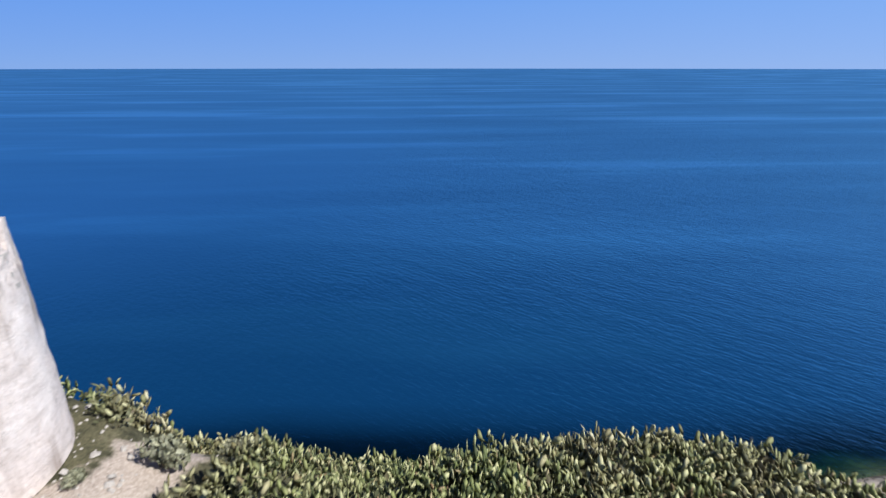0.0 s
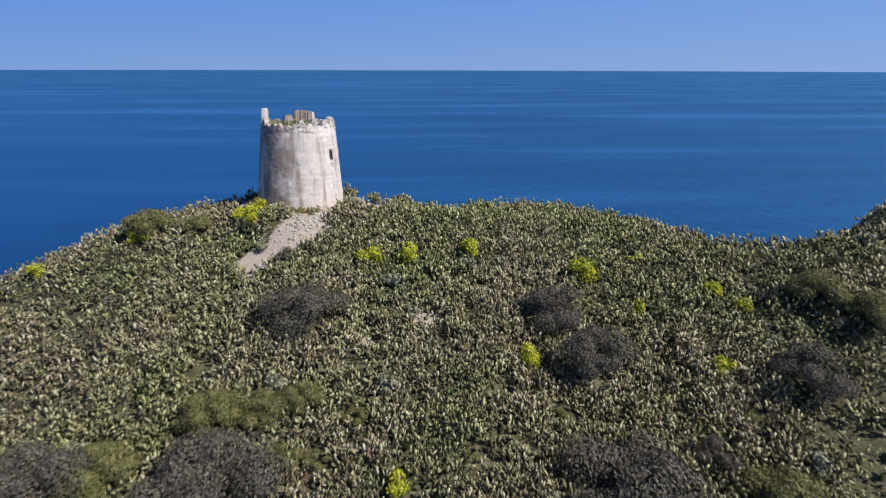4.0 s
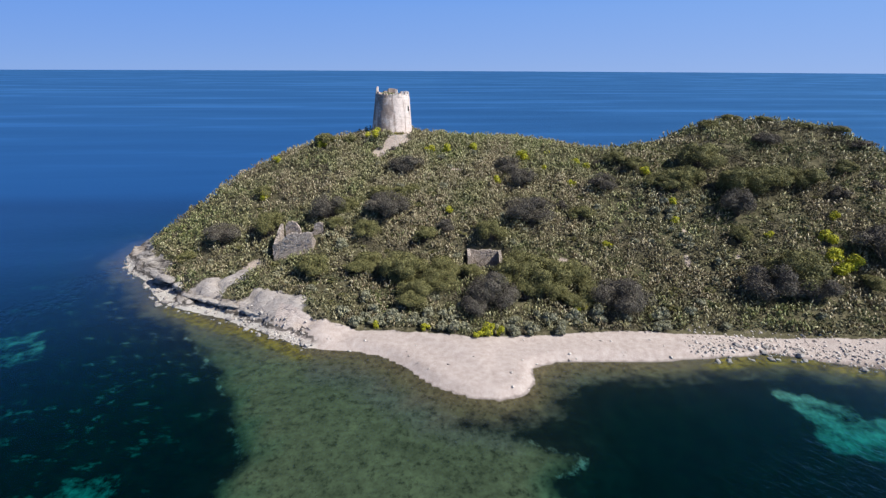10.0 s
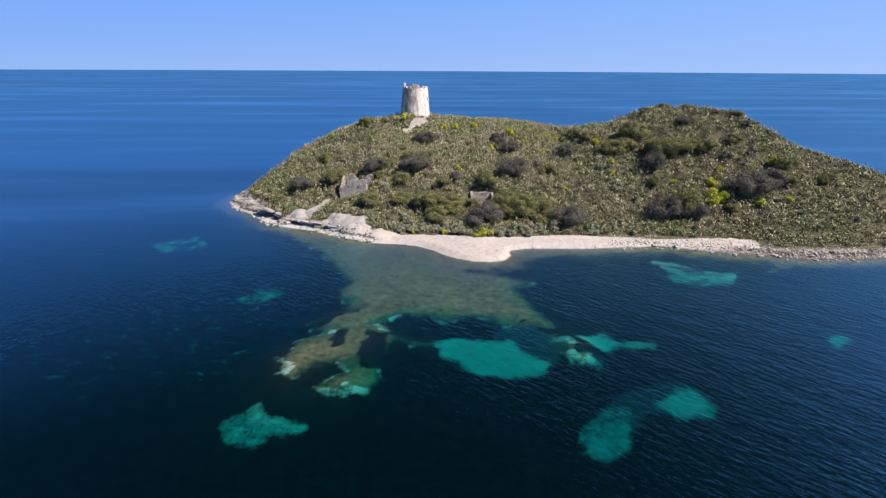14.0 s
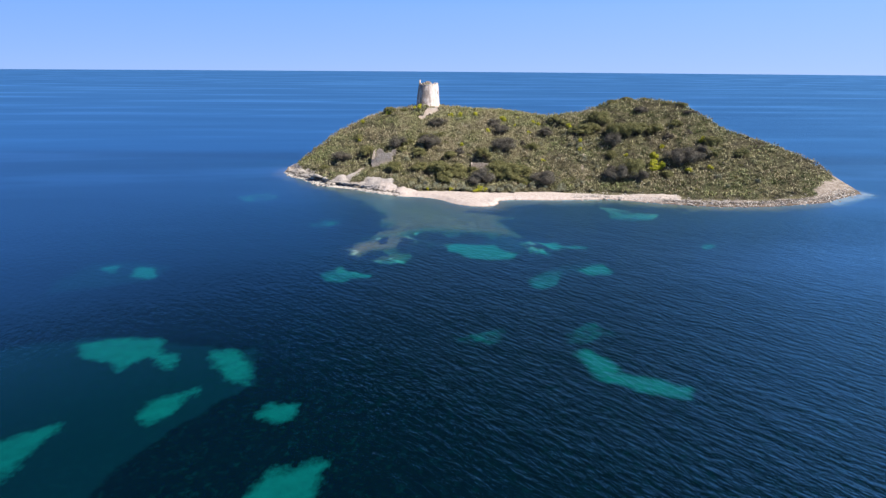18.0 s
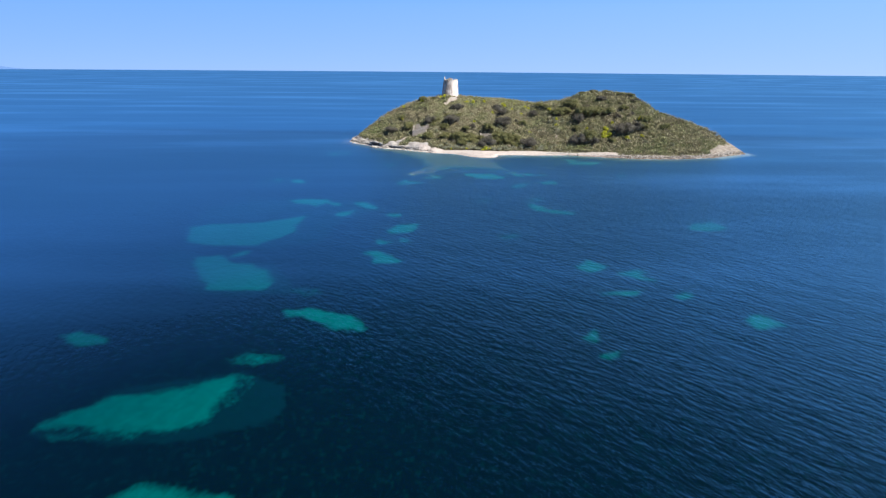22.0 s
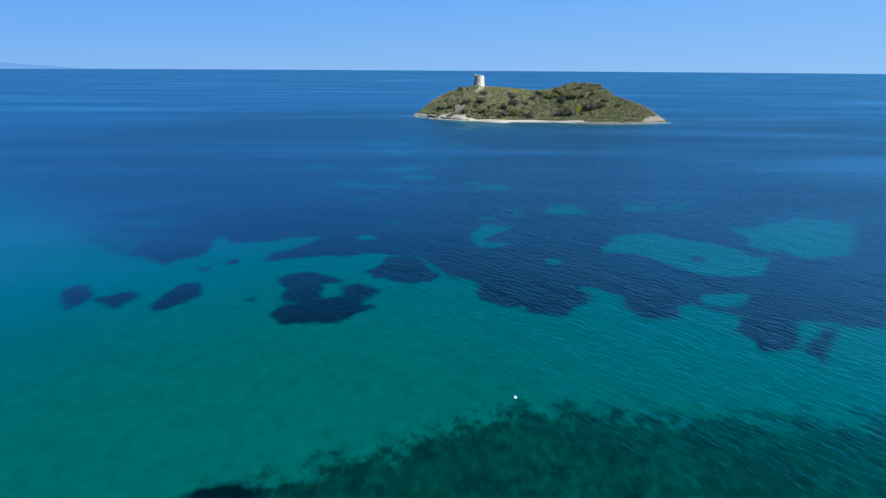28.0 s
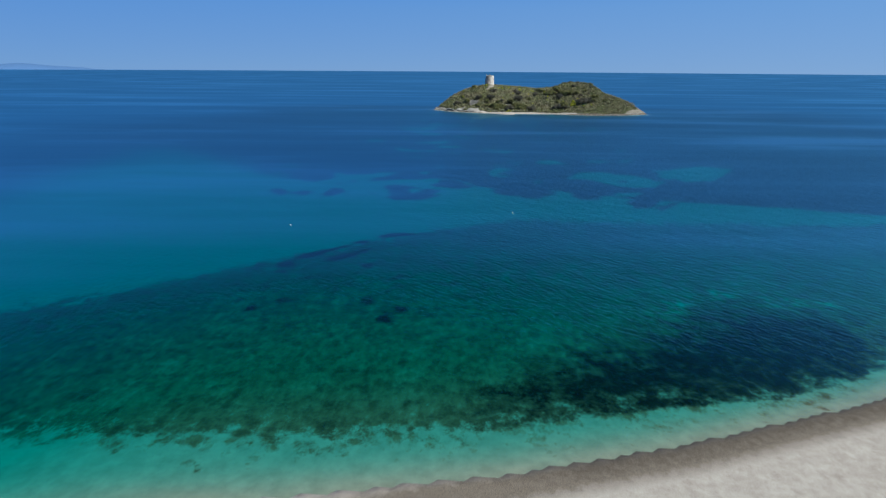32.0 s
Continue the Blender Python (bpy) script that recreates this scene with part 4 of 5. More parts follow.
inner = w.t.nodes.new("ShaderNodeMixShader")
w.put(inner.inputs[0], w.attr("murk"))
w.put(inner.inputs[1], tint)
w.put(inner.inputs[2], body)
gloss = w.node("ShaderNodeBsdfGlossy", 0, Roughness=0.36, Color=(0.33, 0.73, 1.0), Normal=bump.outputs[0])
fres = w.node("ShaderNodeFresnel", 0, IOR=1.2, Normal=bump.outputs[0])
skin = w.t.nodes.new("ShaderNodeMixShader")
flat = w.node("ShaderNodeFresnel", 0, IOR=1.2)
share = w.math("MINIMUM", w.math("ADD", w.math("MULTIPLY", flat, 0.75), w.math("MULTIPLY", fres, 1.0)), 1.0)
share = w.ramp(share, (0.02, 0.002), (0.05, 0.018), (0.08, 0.078), (0.17, 0.27), (0.36, 0.49), (1.0, 0.52))
slick = w.ramp(w.math("ADD", w.math("MULTIPLY", streak, 0.8), w.math("MULTIPLY", gust, 0.2)), (0.40, 0.88), (0.52, 0.98), (0.62, 1.26))
w.put(skin.inputs[0], w.math("MULTIPLY", share, slick))
w.put(skin.inputs[1], inner.outputs[0])
w.put(skin.inputs[2], gloss)
w.put(w.out.inputs["Surface"], skin.outputs[0])
water, UX, UY, UZ = sheet("water", WX, WY, rise, w.m)
tagged(water, "clear blue sea rippled by light wind", "sea", kind="structure")
_dep = water_depth(UX, UY, signed_distance(UX, UY, COAST), mainland(UX, UY))
paint(water.data, "tint", np.exp(-0.60 * _dep), np.exp(-0.095 * _dep), np.exp(-0.085 * _dep))
paint(water.data, "ripple", smooth(0.3, 5.0, _dep) * (0.45 + 0.55 * smooth(20, 160, -mainland(UX, UY))) * (0.06 + 0.94 * smooth(-45, 35, UX)) * (0.55 + 0.45 * smooth(20, 110, -signed_distance(UX, UY, COAST))))
_out = smooth(60, 170, -signed_distance(UX, UY, COAST)) * smooth(10, 160, -mainland(UX, UY))
paint(water.data, "murk", 1 - np.exp(-(_dep / 46.0) ** 2 - 0.07 * _out))


# ---- parts ----
def part(name, bm, material, parent=None, label=""):
    me = bpy.data.meshes.new(name)
    bm.to_mesh(me)
    bm.free()
    me.materials.append(material)
    ob = new(name, me)
    if parent is not None:
        ob.parent = parent
    if label:
        tagged(ob, label)
    return ob


def mesh_part(name, co, faces, material, parent=None, label=""):
    me = bpy.data.meshes.new(name)
    fill_mesh(me, co, faces)
    me.materials.append(material)
    ob = new(name, me)
    if parent is not None:
        ob.parent = parent
    if label:
        tagged(ob, label)
    return ob


def height_at(x, y):
    z, _, _ = land_height(np.array([float(x)]), np.array([float(y)]))
    return float(z[0])


def jitter_block(w_, d_, h_, seed, rough=0.12, cuts=1):
    """A rough stone block, standing on its base centre."""
    bm = bmesh.new()
    bmesh.ops.create_cube(bm, size=1.0)
    if cuts:
        bmesh.ops.subdivide_edges(bm, edges=bm.edges[:], cuts=cuts, use_grid_fill=True)
    rng = random.Random(seed)
    for v in bm.verts:
        v.co += Vector((rng.uniform(-1, 1), rng.uniform(-1, 1), rng.uniform(-1, 1))) * rough
        v.co = Vector((v.co.x * w_, v.co.y * d_, (v.co.z + 0.5) * h_))
    return bm


# ---- the watch tower ----
T_Z, T_R0, T_R1, T_H = 27.0, 5.80, 4.78, 10.75


def tower_radius(z):
    u = z / T_H
    return T_R0 + (T_R1 - T_R0) * u + 0.25 * max(0, 0.06 - u)


def rim_height(a):
    """Broken rim of the parapet, over the wall's foot; a: degrees from the side that faces the beach, turning to the sun side."""
    best = 10.30 + 0.12 * random.Random(int(a / 6.0) + 90).uniform(-1, 1) + 0.10 * math.sin(a * 0.21) + 0.10 * math.sin(a * 0.77 + 1) + 0.06 * math.sin(a * 2.1)
    merlons = [(-79, 10, 12.15), (-52, 7, 10.75), (19, 4, 10.85), (40, 5, 10.95), (60, 6, 11.05), (80, 6, 11.1), (101, 5, 10.9), (124, 8, 11.15), (150, 6, 10.8), (184, 19, 11.9),
               (214, 7, 11.2), (236, 6, 10.7), (-98, 6, 10.9)]
    for c, half, h in merlons:
        da = abs((a - c + 180) % 360 - 180)
        if da < half:
            best = max(best, h + 0.08 * math.sin(a * 0.13 + c) - 0.30 * max(0.0, da / half - 0.65))
    if -48 < a < 12:
        best -= 0.16 * (1 + math.sin(a * 0.5))
    return best + 0.38


def tower_dir(a):
    return math.sin(radians(a)), -math.cos(radians(a))


def build_tower():
    tower = tagged(new("watch_tower"), "round ruined stone watch tower with crumbling plaster and broken parapet", "tower")
    tower.location, tower.rotation_euler = (T_X, T_Y, T_Z), (radians(-4.0), radians(1.7), 0)      # it leans a little
    n, rows = 144, 44
    rng = random.Random(5)
    bm = bmesh.new()
    win_a, win_half, win_z0, win_z1 = 66.5, 3.8, 6.25, 7.55
    rings = []
    for k in range(rows + 1):
        ring = []
        for i in range(n):
            a = i * 360 / n
            aa = a if a <= 270 else a - 360
            top = rim_height(aa)
            z = -0.5 + (top + 0.5) * k / rows
            r = tower_radius(max(z, 0)) + 0.07 * noise.noise(Vector((tower_dir(a)[0] * 4, tower_dir(a)[1] * 4, z * 0.9))) + 0.04 * noise.noise(Vector((tower_dir(a)[0] * 14, tower_dir(a)[1] * 14, z * 3)))
            if z > 9.4:
                r += 0.06 * noise.noise(Vector((tower_dir(a)[0] * 20, tower_dir(a)[1] * 20, z * 4))) - 0.05
            dx, dy = tower_dir(a)
            ring.append(bm.verts.new((dx * r, dy * r, z)))
        rings.append(ring)
    for k in range(rows):
        for i in range(n):
            a = (i + 0.5) * 360 / n
            zc = (rings[k][i].co.z + rings[k + 1][i].co.z) / 2
            if abs(a - win_a) < win_half and win_z0 < zc < win_z1:
                continue
            bm.faces.new((rings[k][i], rings[k][(i + 1) % n], rings[k + 1][(i + 1) % n], rings[k + 1][i]))
    # parapet: top edge, inner face down to the roof
    inner_top, inner_low = [], []
    for i in range(n):
        a = i * 360 / n
        dx, dy = tower_dir(a)
        t = rings[rows][i].co
        r = math.hypot(t.x, t.y) - 0.6 + 0.03 * rng.uniform(-1, 1)
        inner_top.append(bm.verts.new((dx * r, dy * r, t.z + 0.08 * rng.uniform(-1, 1))))
        inner_low.append(bm.verts.new((dx * (r - 0.05), dy * (r - 0.05), 10.0)))
    for i in range(n):
        j = (i + 1) % n
        bm.faces.new((rings[rows][i], rings[rows][j], inner_top[j], inner_top[i]))
        bm.faces.new((inner_top[i], inner_top[j], inner_low[j], inner_low[i]))
    for f in bm.faces:
        f.smooth = f.calc_center_median().z < 9.3
    bm.normal_update()
    part("wall", bm, M_TOWER, tower)
    # roof terrace under the grass
    bm = bmesh.new()
    c = bm.verts.new((0, 0, 10.5))
    loop = [bm.verts.new((4.25 * tower_dir(i * 10)[0], 4.25 * tower_dir(i * 10)[1], 10.25)) for i in range(36)]
    for i in range(36):
        bm.faces.new((c, loop[i], loop[(i + 1) % 36]))
    part("roof_terrace", bm, M_STONE, tower, "roof terrace of rubble and soil")
    # window: deep reveal, lintel and sill
    dx, dy = tower_dir(win_a)
    turn = Matrix.Rotation(radians(win_a), 4, "Z")
    window = part("window", jitter_block(0.86, 0.10, 0.14, 3, 0.05), M_STONE, tower, "small dark window opening with worn stone lintel")
    r_w = tower_radius(6.9)
    window.location, window.rotation_euler = (dx * (r_w - 0.02), dy * (r_w - 0.02), 7.5), (0, 0, radians(win_a))
    bm = bmesh.new()
    for sx in (-1, 1):
        vs = [bm.verts.new((sx * 0.36, y_, z_)) for y_, z_ in ((0.05, -1.4), (2.2, -1.4), (2.2, 0.05), (0.05, 0.05))]
        bm.faces.new(vs)
    for z_ in (-1.3, 0.02):
        bm.faces.new([bm.verts.new(v) for v in ((-0.37, 0.05, z_), (0.37, 0.05, z_), (0.37, 2.2, z_), (-0.37, 2.2, z_))])
    bm.faces.new([bm.verts.new(v) for v in ((-0.37, 2.2, -1.4), (0.37, 2.2, -1.4), (0.37, 2.2, 0.05), (-0.37, 2.2, 0.05))])
    part("reveal", bm, M_STONE, window)
    part("sill", jitter_block(0.8, 0.14, 0.10, 9, 0.05), M_STONE, window).location = (0, 0, -1.42)
    # stones that stand out of the plaster: rim, foot, a column under the window, a band of holes
    kinds = []
    for k in range(8):
        bm = jitter_block(rng.uniform(0.3, 0.55), 0.2, rng.uniform(0.16, 0.28), 40 + k, 0.12, 0)
        me = bpy.data.meshes.new("stone")
        bm.to_mesh(me)
        bm.free()
        me.materials.append(M_STONE)
        kinds.append(me)
    spots_ = []
    for k in range(60):
        a = rng.uniform(-75, 115)
        spots_.append((a, rim_height(a) - rng.uniform(0.2, 1.5) ** 1.3))
    for k in range(26):
        spots_.append((67 + rng.uniform(-3, 3), rng.uniform(0.8, 5.9)))
    for k in range(34):
        spots_.append((rng.gauss(-12, 22), rng.uniform(0.2, 6.5)))
    for a, z in spots_:
        dx, dy = tower_dir(a)
        r = tower_radius(max(z, 0)) - 0.11
        ob = new("stone", rng.choice(kinds))
        ob.parent = tower
        ob.location, ob.rotation_euler = (dx * r, dy * r, z), (rng.uniform(-0.1, 0.1), rng.uniform(-0.1, 0.1), radians(a) + rng.uniform(-0.12, 0.12))
    # fallen blocks on the terrace
    for k in range(14):
        a, r = rng.uniform(100, 230), rng.uniform(2.6, 4.1)
        ob = part("rubble", jitter_block(rng.uniform(0.5, 1.1), rng.uniform(0.4, 0.8), rng.uniform(0.3, 0.8), 70 + k, 0.12), M_STONE, tower)
        ob.location, ob.rotation_euler = (tower_dir(a)[0] * r, tower_dir(a)[1] * r, 10.3), (0, 0, rng.uniform(0, 6))
    return tower


build_tower()


# ---- ruined houses ----
def rubble_wall(name, length, tops, thick, parent, material, seed, low=-0.8):
    """A standing wall of rubble along +x with an uneven, broken top."""
    rng = random.Random(seed)
    n = max(6, int(length / 0.3))
    rows = 9
    bm = bmesh.new()
    front, back = [], []
    for i in range(n + 1):
        u = i / n
        h = float(np.interp(u, [k / (len(tops) - 1) for k in range(len(tops))], tops)) + rng.uniform(-0.14, 0.14)
        cf, cb = [], []
        for k in range(rows + 1):
            z = low + (h - low) * k / rows
            j = lambda: rng.uniform(-0.05, 0.05)
            cf.append(bm.verts.new((u * length + j(), -thick / 2 + j(), z + j())))
            cb.append(bm.verts.new((u * length + j(), thick / 2 + j(), z + j())))
        front.append(cf)
        back.append(cb)
    for i in range(n):
        for k in range(rows):
            bm.faces.new((front[i][k], front[i + 1][k], front[i + 1][k + 1], front[i][k + 1]))
            bm.faces.new((back[i + 1][k], back[i][k], back[i][k + 1], back[i + 1][k + 1]))
        bm.faces.new((front[i][rows], front[i + 1][rows], back[i + 1][rows], back[i][rows]))
    for k in range(rows):
        bm.faces.new((back[0][k], front[0][k], front[0][k + 1], back[0][k + 1]))
        bm.faces.new((front[n][k], back[n][k], back[n][k + 1], front[n][k + 1]))
    ob = part(name, bm, material, parent)
    kinds = []
    for k in range(5):
        sb = jitter_block(rng.uniform(0.3, 0.55), 0.18, rng.uniform(0.16, 0.28), seed * 10 + k, 0.10, 0)
        me = bpy.data.meshes.new("stone")
        sb.to_mesh(me)
        sb.free()
        me.materials.append(material)
        kinds.append(me)
    for k in range(int(length * 6)):
        u = rng.uniform(0.03, 0.95)
        h = float(np.interp(u, [q / (len(tops) - 1) for q in range(len(tops))], tops))
        z = rng.uniform(0.1, max(h - 0.25, 0.2)) if k % 3 else h - 0.16
        s = new("stone", rng.choice(kinds))
        s.parent = ob
        s.location = (u * length, -thick / 2 - 0.0 if k % 3 else rng.uniform(-0.2, 0.2) * thick, z)
        s.rotation_euler = (0, rng.uniform(-0.1, 0.1), rng.uniform(-0.1, 0.1))
    return ob


def ruined_house(x, y, turn, label, walls, seed, base=None):
    house = tagged(new("ruined_house"), label, "ruin")
    z = height_at(x, y) if base is None else base
    house.location, house.rotation_euler = (x, y, z), (0, 0, radians(turn))
    for k, (wx, wy, wt, length, tops) in enumerate(walls):
        ob = rubble_wall("wall", length, tops, 0.6, house, M_DARKSTONE, seed + k, -3.2)
        ob.location, ob.rotation_euler = (wx, wy, 0.0), (0, 0, radians(wt))
    return house


ruined_house(-21.4, -47.7, -1, "roofless rubble stone house ruin with broken walls among prickly pears",
             [(0, 0, 0, 8.5, (1.0, 1.7, 2.0, 3.2, 3.7, 3.8, 3.7, 3.9, 3.8)), (0.3, 0.5, 88, 5.2, (1.2, 2.0, 3.2, 4.0)), (1.2, 5.6, 0, 3.4, (3.6, 4.6, 4.7, 4.4, 2.8)),
              (7.2, 5.4, 0, 2.4, (2.2, 4.2, 4.5, 4.3)), (8.2, 0.5, 90, 2.2, (3.7, 2.4, 1.2))], 100, 8.0)
ruined_house(20.0, -50.2, 0, "low roofless stone room half buried in scrub",
             [(0.4, 3.2, 0, 6.4, (4.3, 4.1, 4.3, 3.9)), (0.2, -0.2, 90, 3.6, (4.0, 4.2, 4.4)), (6.9, -0.4, 92, 3.8, (2.6, 3.7, 4.2))], 140, 3.7)


# ---- plants ----
def allowed(x, y, margin=0.0):
    """Where plants may root: on the island, off the beach, rock, bare ground and buildings."""
    z, d, m = land_height(x, y)
    ok = (m <= 0) & (d > 2.0 + margin) & (z > 1.3)
    ok &= beach_ground(x, y, d) < 0.3
    ok &= rock_ground(x, y, d) < 0.55
    ok &= bare_ground(x, y) < 0.5
    ok &= np.hypot(x - T_X, y - T_Y) > 7.2
    ok &= np.hypot(x - 9.5, y - 3.5) > 3.6
    ok &= ~((x > -22.0) & (x < -11.8) & (y > -48.4) & (y < -42.0))
    ok &= ~((x > 19.4) & (x < 27.6) & (y > -52.5) & (y < -46.0))
    return ok, z


# one pad: a thick six-sided oval
PAD_ANGLES = np.radians([0, 55, 125, 180, 235, 305])
PAD_CO = np.concatenate([np.stack([0.5 * np.sin(PAD_ANGLES) * np.array([0.55, 0.9, 0.95, 0.7, 0.95, 0.9]), 0 * PAD_ANGLES, 0.5 - 0.5 * np.cos(PAD_ANGLES)], 1),
                         [[0, -0.07, 0.52], [0, 0.07, 0.52]]])
PAD_FACES = np.array([(i, (i + 1) % 6, 6) for i in range(6)] + [((i + 1) % 6, i, 7) for i in range(6)])
# one leaf: a creased lozenge
LEAF_CO = np.array([[0, 0, 0], [0.32, 0.08, 0.5], [0, 0, 1.0], [-0.32, 0.08, 0.5]])
LEAF_FACES = np.array([(0, 1, 2), (0, 2, 3)])


def spin(yaw, tilt, roll):
    """Rotation matrices Rz(yaw) Rx(tilt) Ry(roll), stacked."""
    cy, sy, cx, sx, cr, sr = np.cos(yaw), np.sin(yaw), np.cos(tilt), np.sin(tilt), np.cos(roll), np.sin(roll)
    m = np.empty((len(yaw), 3, 3))
    m[:, 0, 0], m[:, 0, 1], m[:, 0, 2] = cy * cr - sy * sx * sr, -sy * cx, cy * sr + sy * sx * cr
    m[:, 1, 0], m[:, 1, 1], m[:, 1, 2] = sy * cr + cy * sx * sr, cy * cx, sy * sr - cy * sx * cr
    m[:, 2, 0], m[:, 2, 1], m[:, 2, 2] = -cx * sr, sx, cx * cr
    return m


def strewn(base_co, base_faces, where, size, rot):
    """Many copies of one small shape as a single array mesh. size: n x 3."""
    n, k = len(where), len(base_co)
    co = np.einsum("nij,nkj->nki", rot, base_co[None] * size[:, None]) + where[:, None]
    faces = base_faces[None] + (np.arange(n) * k)[:, None, None]
    return co.reshape(-1, 3), faces.reshape(-1, base_faces.shape[1])


RNG = np.random.RandomState(12)
BUSHES = []       # x, y, radius: kept free of pads


def clump_field(n, x0, x1, y0, y1, keep):
    x, y = RNG.uniform(x0, x1, n), RNG.uniform(y0, y1, n)
    ok, z = allowed(x, y)
    ok &= keep(x, y)
    ok &= fbm(x, y, 7, 95) > -0.60 + 0.30 * smooth(74, 84, x) * smooth(-28, -18, y)
    for bx, by, br in BUSHES:
        ok &= np.hypot(x - bx, y - by) > br * 0.75
    return x[ok], y[ok], z[ok]


def pads(x, y, z, per, size, spread, tall):
    """Prickly pear clumps: pads stacked into rough domes."""
    n = len(x)
    gx, gy, gz = np.repeat(x, per), np.repeat(y, per), np.repeat(z, per)
    big = np.repeat(RNG.uniform(0.55, 1.25, n), per)
    a, q, h = RNG.uniform(0, 6.283, n * per), np.sqrt(RNG.uniform(0, 1, n * per)), RNG.uniform(0, 1, n * per)
    r = q * spread * big
    top = (1 - 0.55 * q * q) * tall * big
    where = np.stack([gx + r * np.cos(a), gy + r * np.sin(a), gz + h * top - 0.1], 1)
    s = size * RNG.uniform(0.65, 1.25, n * per)
    sz = np.stack([s * RNG.uniform(0.32, 0.56, n * per), s * RNG.uniform(0.7, 1.2, n * per), s * 1.1], 1)
    rot = spin(RNG.uniform(0, 6.283, n * per), RNG.normal(0, 0.45, n * per), RNG.normal(0, 0.45, n * per))
    return strewn(PAD_CO, PAD_FACES, where, sz, rot)


def crown_leaves(rng, radius, tall, count, leaf, lobes=9):
    """Leaves over several lobes of a rounded bush."""
    cs = []
    for k in range(lobes):
        a, q = rng.uniform(0, 6.283), math.sqrt(rng.uniform(0, 1)) * (0.62 if lobes < 12 else 0.74)
        cs.append((q * radius * math.cos(a), q * radius * math.sin(a), tall * rng.uniform(0.35, 0.75) * (1.12 - 0.6 * q * q), radius * (rng.uniform(0.34, 0.52) if lobes < 12 else rng.uniform(0.22, 0.38))))
    cs = np.array(cs)
    pick = rng.randint(0, lobes, count)
    v = rng.normal(0, 1, (count, 3))
    v /= np.linalg.norm(v, axis=1)[:, None]
    rr = cs[pick, 3] * rng.uniform(0.72, 1.06, count)
    where = cs[pick, :3] + v * rr[:, None] * np.array([1, 1, tall / radius * 0.62])
    where[:, 2] = np.maximum(where[:, 2], 0.05)
    yaw = np.arctan2(v[:, 1], v[:, 0]) - 1.5708 + rng.normal(0, 0.45, count)
    tilt = np.arcsin(np.clip(v[:, 2], -1, 1)) * 0.9 + rng.normal(0, 0.45, count)
    s = leaf * rng.uniform(0.6, 1.4, count)
    return strewn(LEAF_CO, LEAF_FACES, where, np.stack([s, s, s], 1), spin(yaw, tilt, rng.normal(0, 0.5, count))), cs


def trunk_mesh(rng, cs, tall):
    """A short tapered trunk with limbs that reach into each lobe."""
    bm = bmesh.new()
    for cx, cy, cz, cr in cs:
        prev = None
        for k in range(4):
            u = k / 3
            p = Vector((cx * u ** 1.3, cy * u ** 1.3, -0.25 + (cz + 0.25) * u))
            r = 0.13 * (1 - 0.75 * u) + 0.015
            ring = [bm.verts.new(p + Vector((r * math.cos(q * 1.2566), r * math.sin(q * 1.2566), 0))) for q in range(5)]
            if prev:
                for q in range(5):
                    bm.faces.new((prev[q], prev[(q + 1) % 5], ring[(q + 1) % 5], ring[q]))
            prev = ring
    return bm


def bush_kind(name, label, category, group, material, radius, tall, count, leaf, seed, lobes=9, woody=True):
    rng = np.random.RandomState(seed)
    (co, faces), cs = crown_leaves(rng, radius, tall, count, leaf, lobes)
    thing = tagged(new(name), label, category, group)
    crown = mesh_part("crown", co, faces, material, thing)
    if woody:
        part("trunk", trunk_mesh(rng, cs, tall), M_BARK, thing)
    return thing


def plant(proto, spots_, used):
    """Sets copies of the prototypes at (x, y, scale)."""
    for k, (x, y, s) in enumerate(spots_):
        src = proto[k % len(proto)]
        m = Matrix.Translation((x, y, height_at(x, y) - 0.1)) @ Matrix.Rotation(k * 2.39, 4, "Z") @ Matrix.Diagonal((s, s, s * (0.9 + 0.2 * ((k * 7) % 5) / 4) * (0.62 if x > 78 and y > -25 else 1), 1))
        if used[k % len(proto)]:
            copy_thing(src, m)
        else:
            src.matrix_basis = m
            used[k % len(proto)] = True
        BUSHES.append((x, y, s * 2.6 * (0.6 if src.name[:4] == "flow" else 0.42 if src.name[:5] != "shrub" else 1)))


DARK = [bush_kind("shrub", "rounded dusky grey-purple shrub on the hillside", "shrub", "hillside shrubs", M_DARKLEAF, 3.2, 3.7, 18000, 0.125, 200 + k, 22) for k in range(3)]
GREEN = [bush_kind("shrub", "rounded dark olive-green mastic shrub on the hillside", "shrub", "hillside shrubs", M_GREENLEAF, 3.1, 3.4, 18000, 0.125, 210 + k, 22) for k in range(3)]
SMALL = [bush_kind("shrub", "small rounded olive-green shrub on the lower slope", "shrub", "lower slope shrubs", M_GREENLEAF, 3.0, 2.9, 9000, 0.17, 240 + k, 13) for k in range(3)]
SILV = [bush_kind("silver_shrub", "low silver-grey leafy shrub on the slope", "shrub", "silver shrubs", M_SILVER, 1.5, 1.7, 900, 0.32, 220 + k, 6) for k in range(2)]
YELL = [bush_kind("flowering_shrub", "low shrub with bright yellow-green flower heads", "shrub", "yellow flowering shrubs", M_YELLOW, 1.8, 2.6, 1500, 0.24, 230 + k, 6) for k in range(2)]

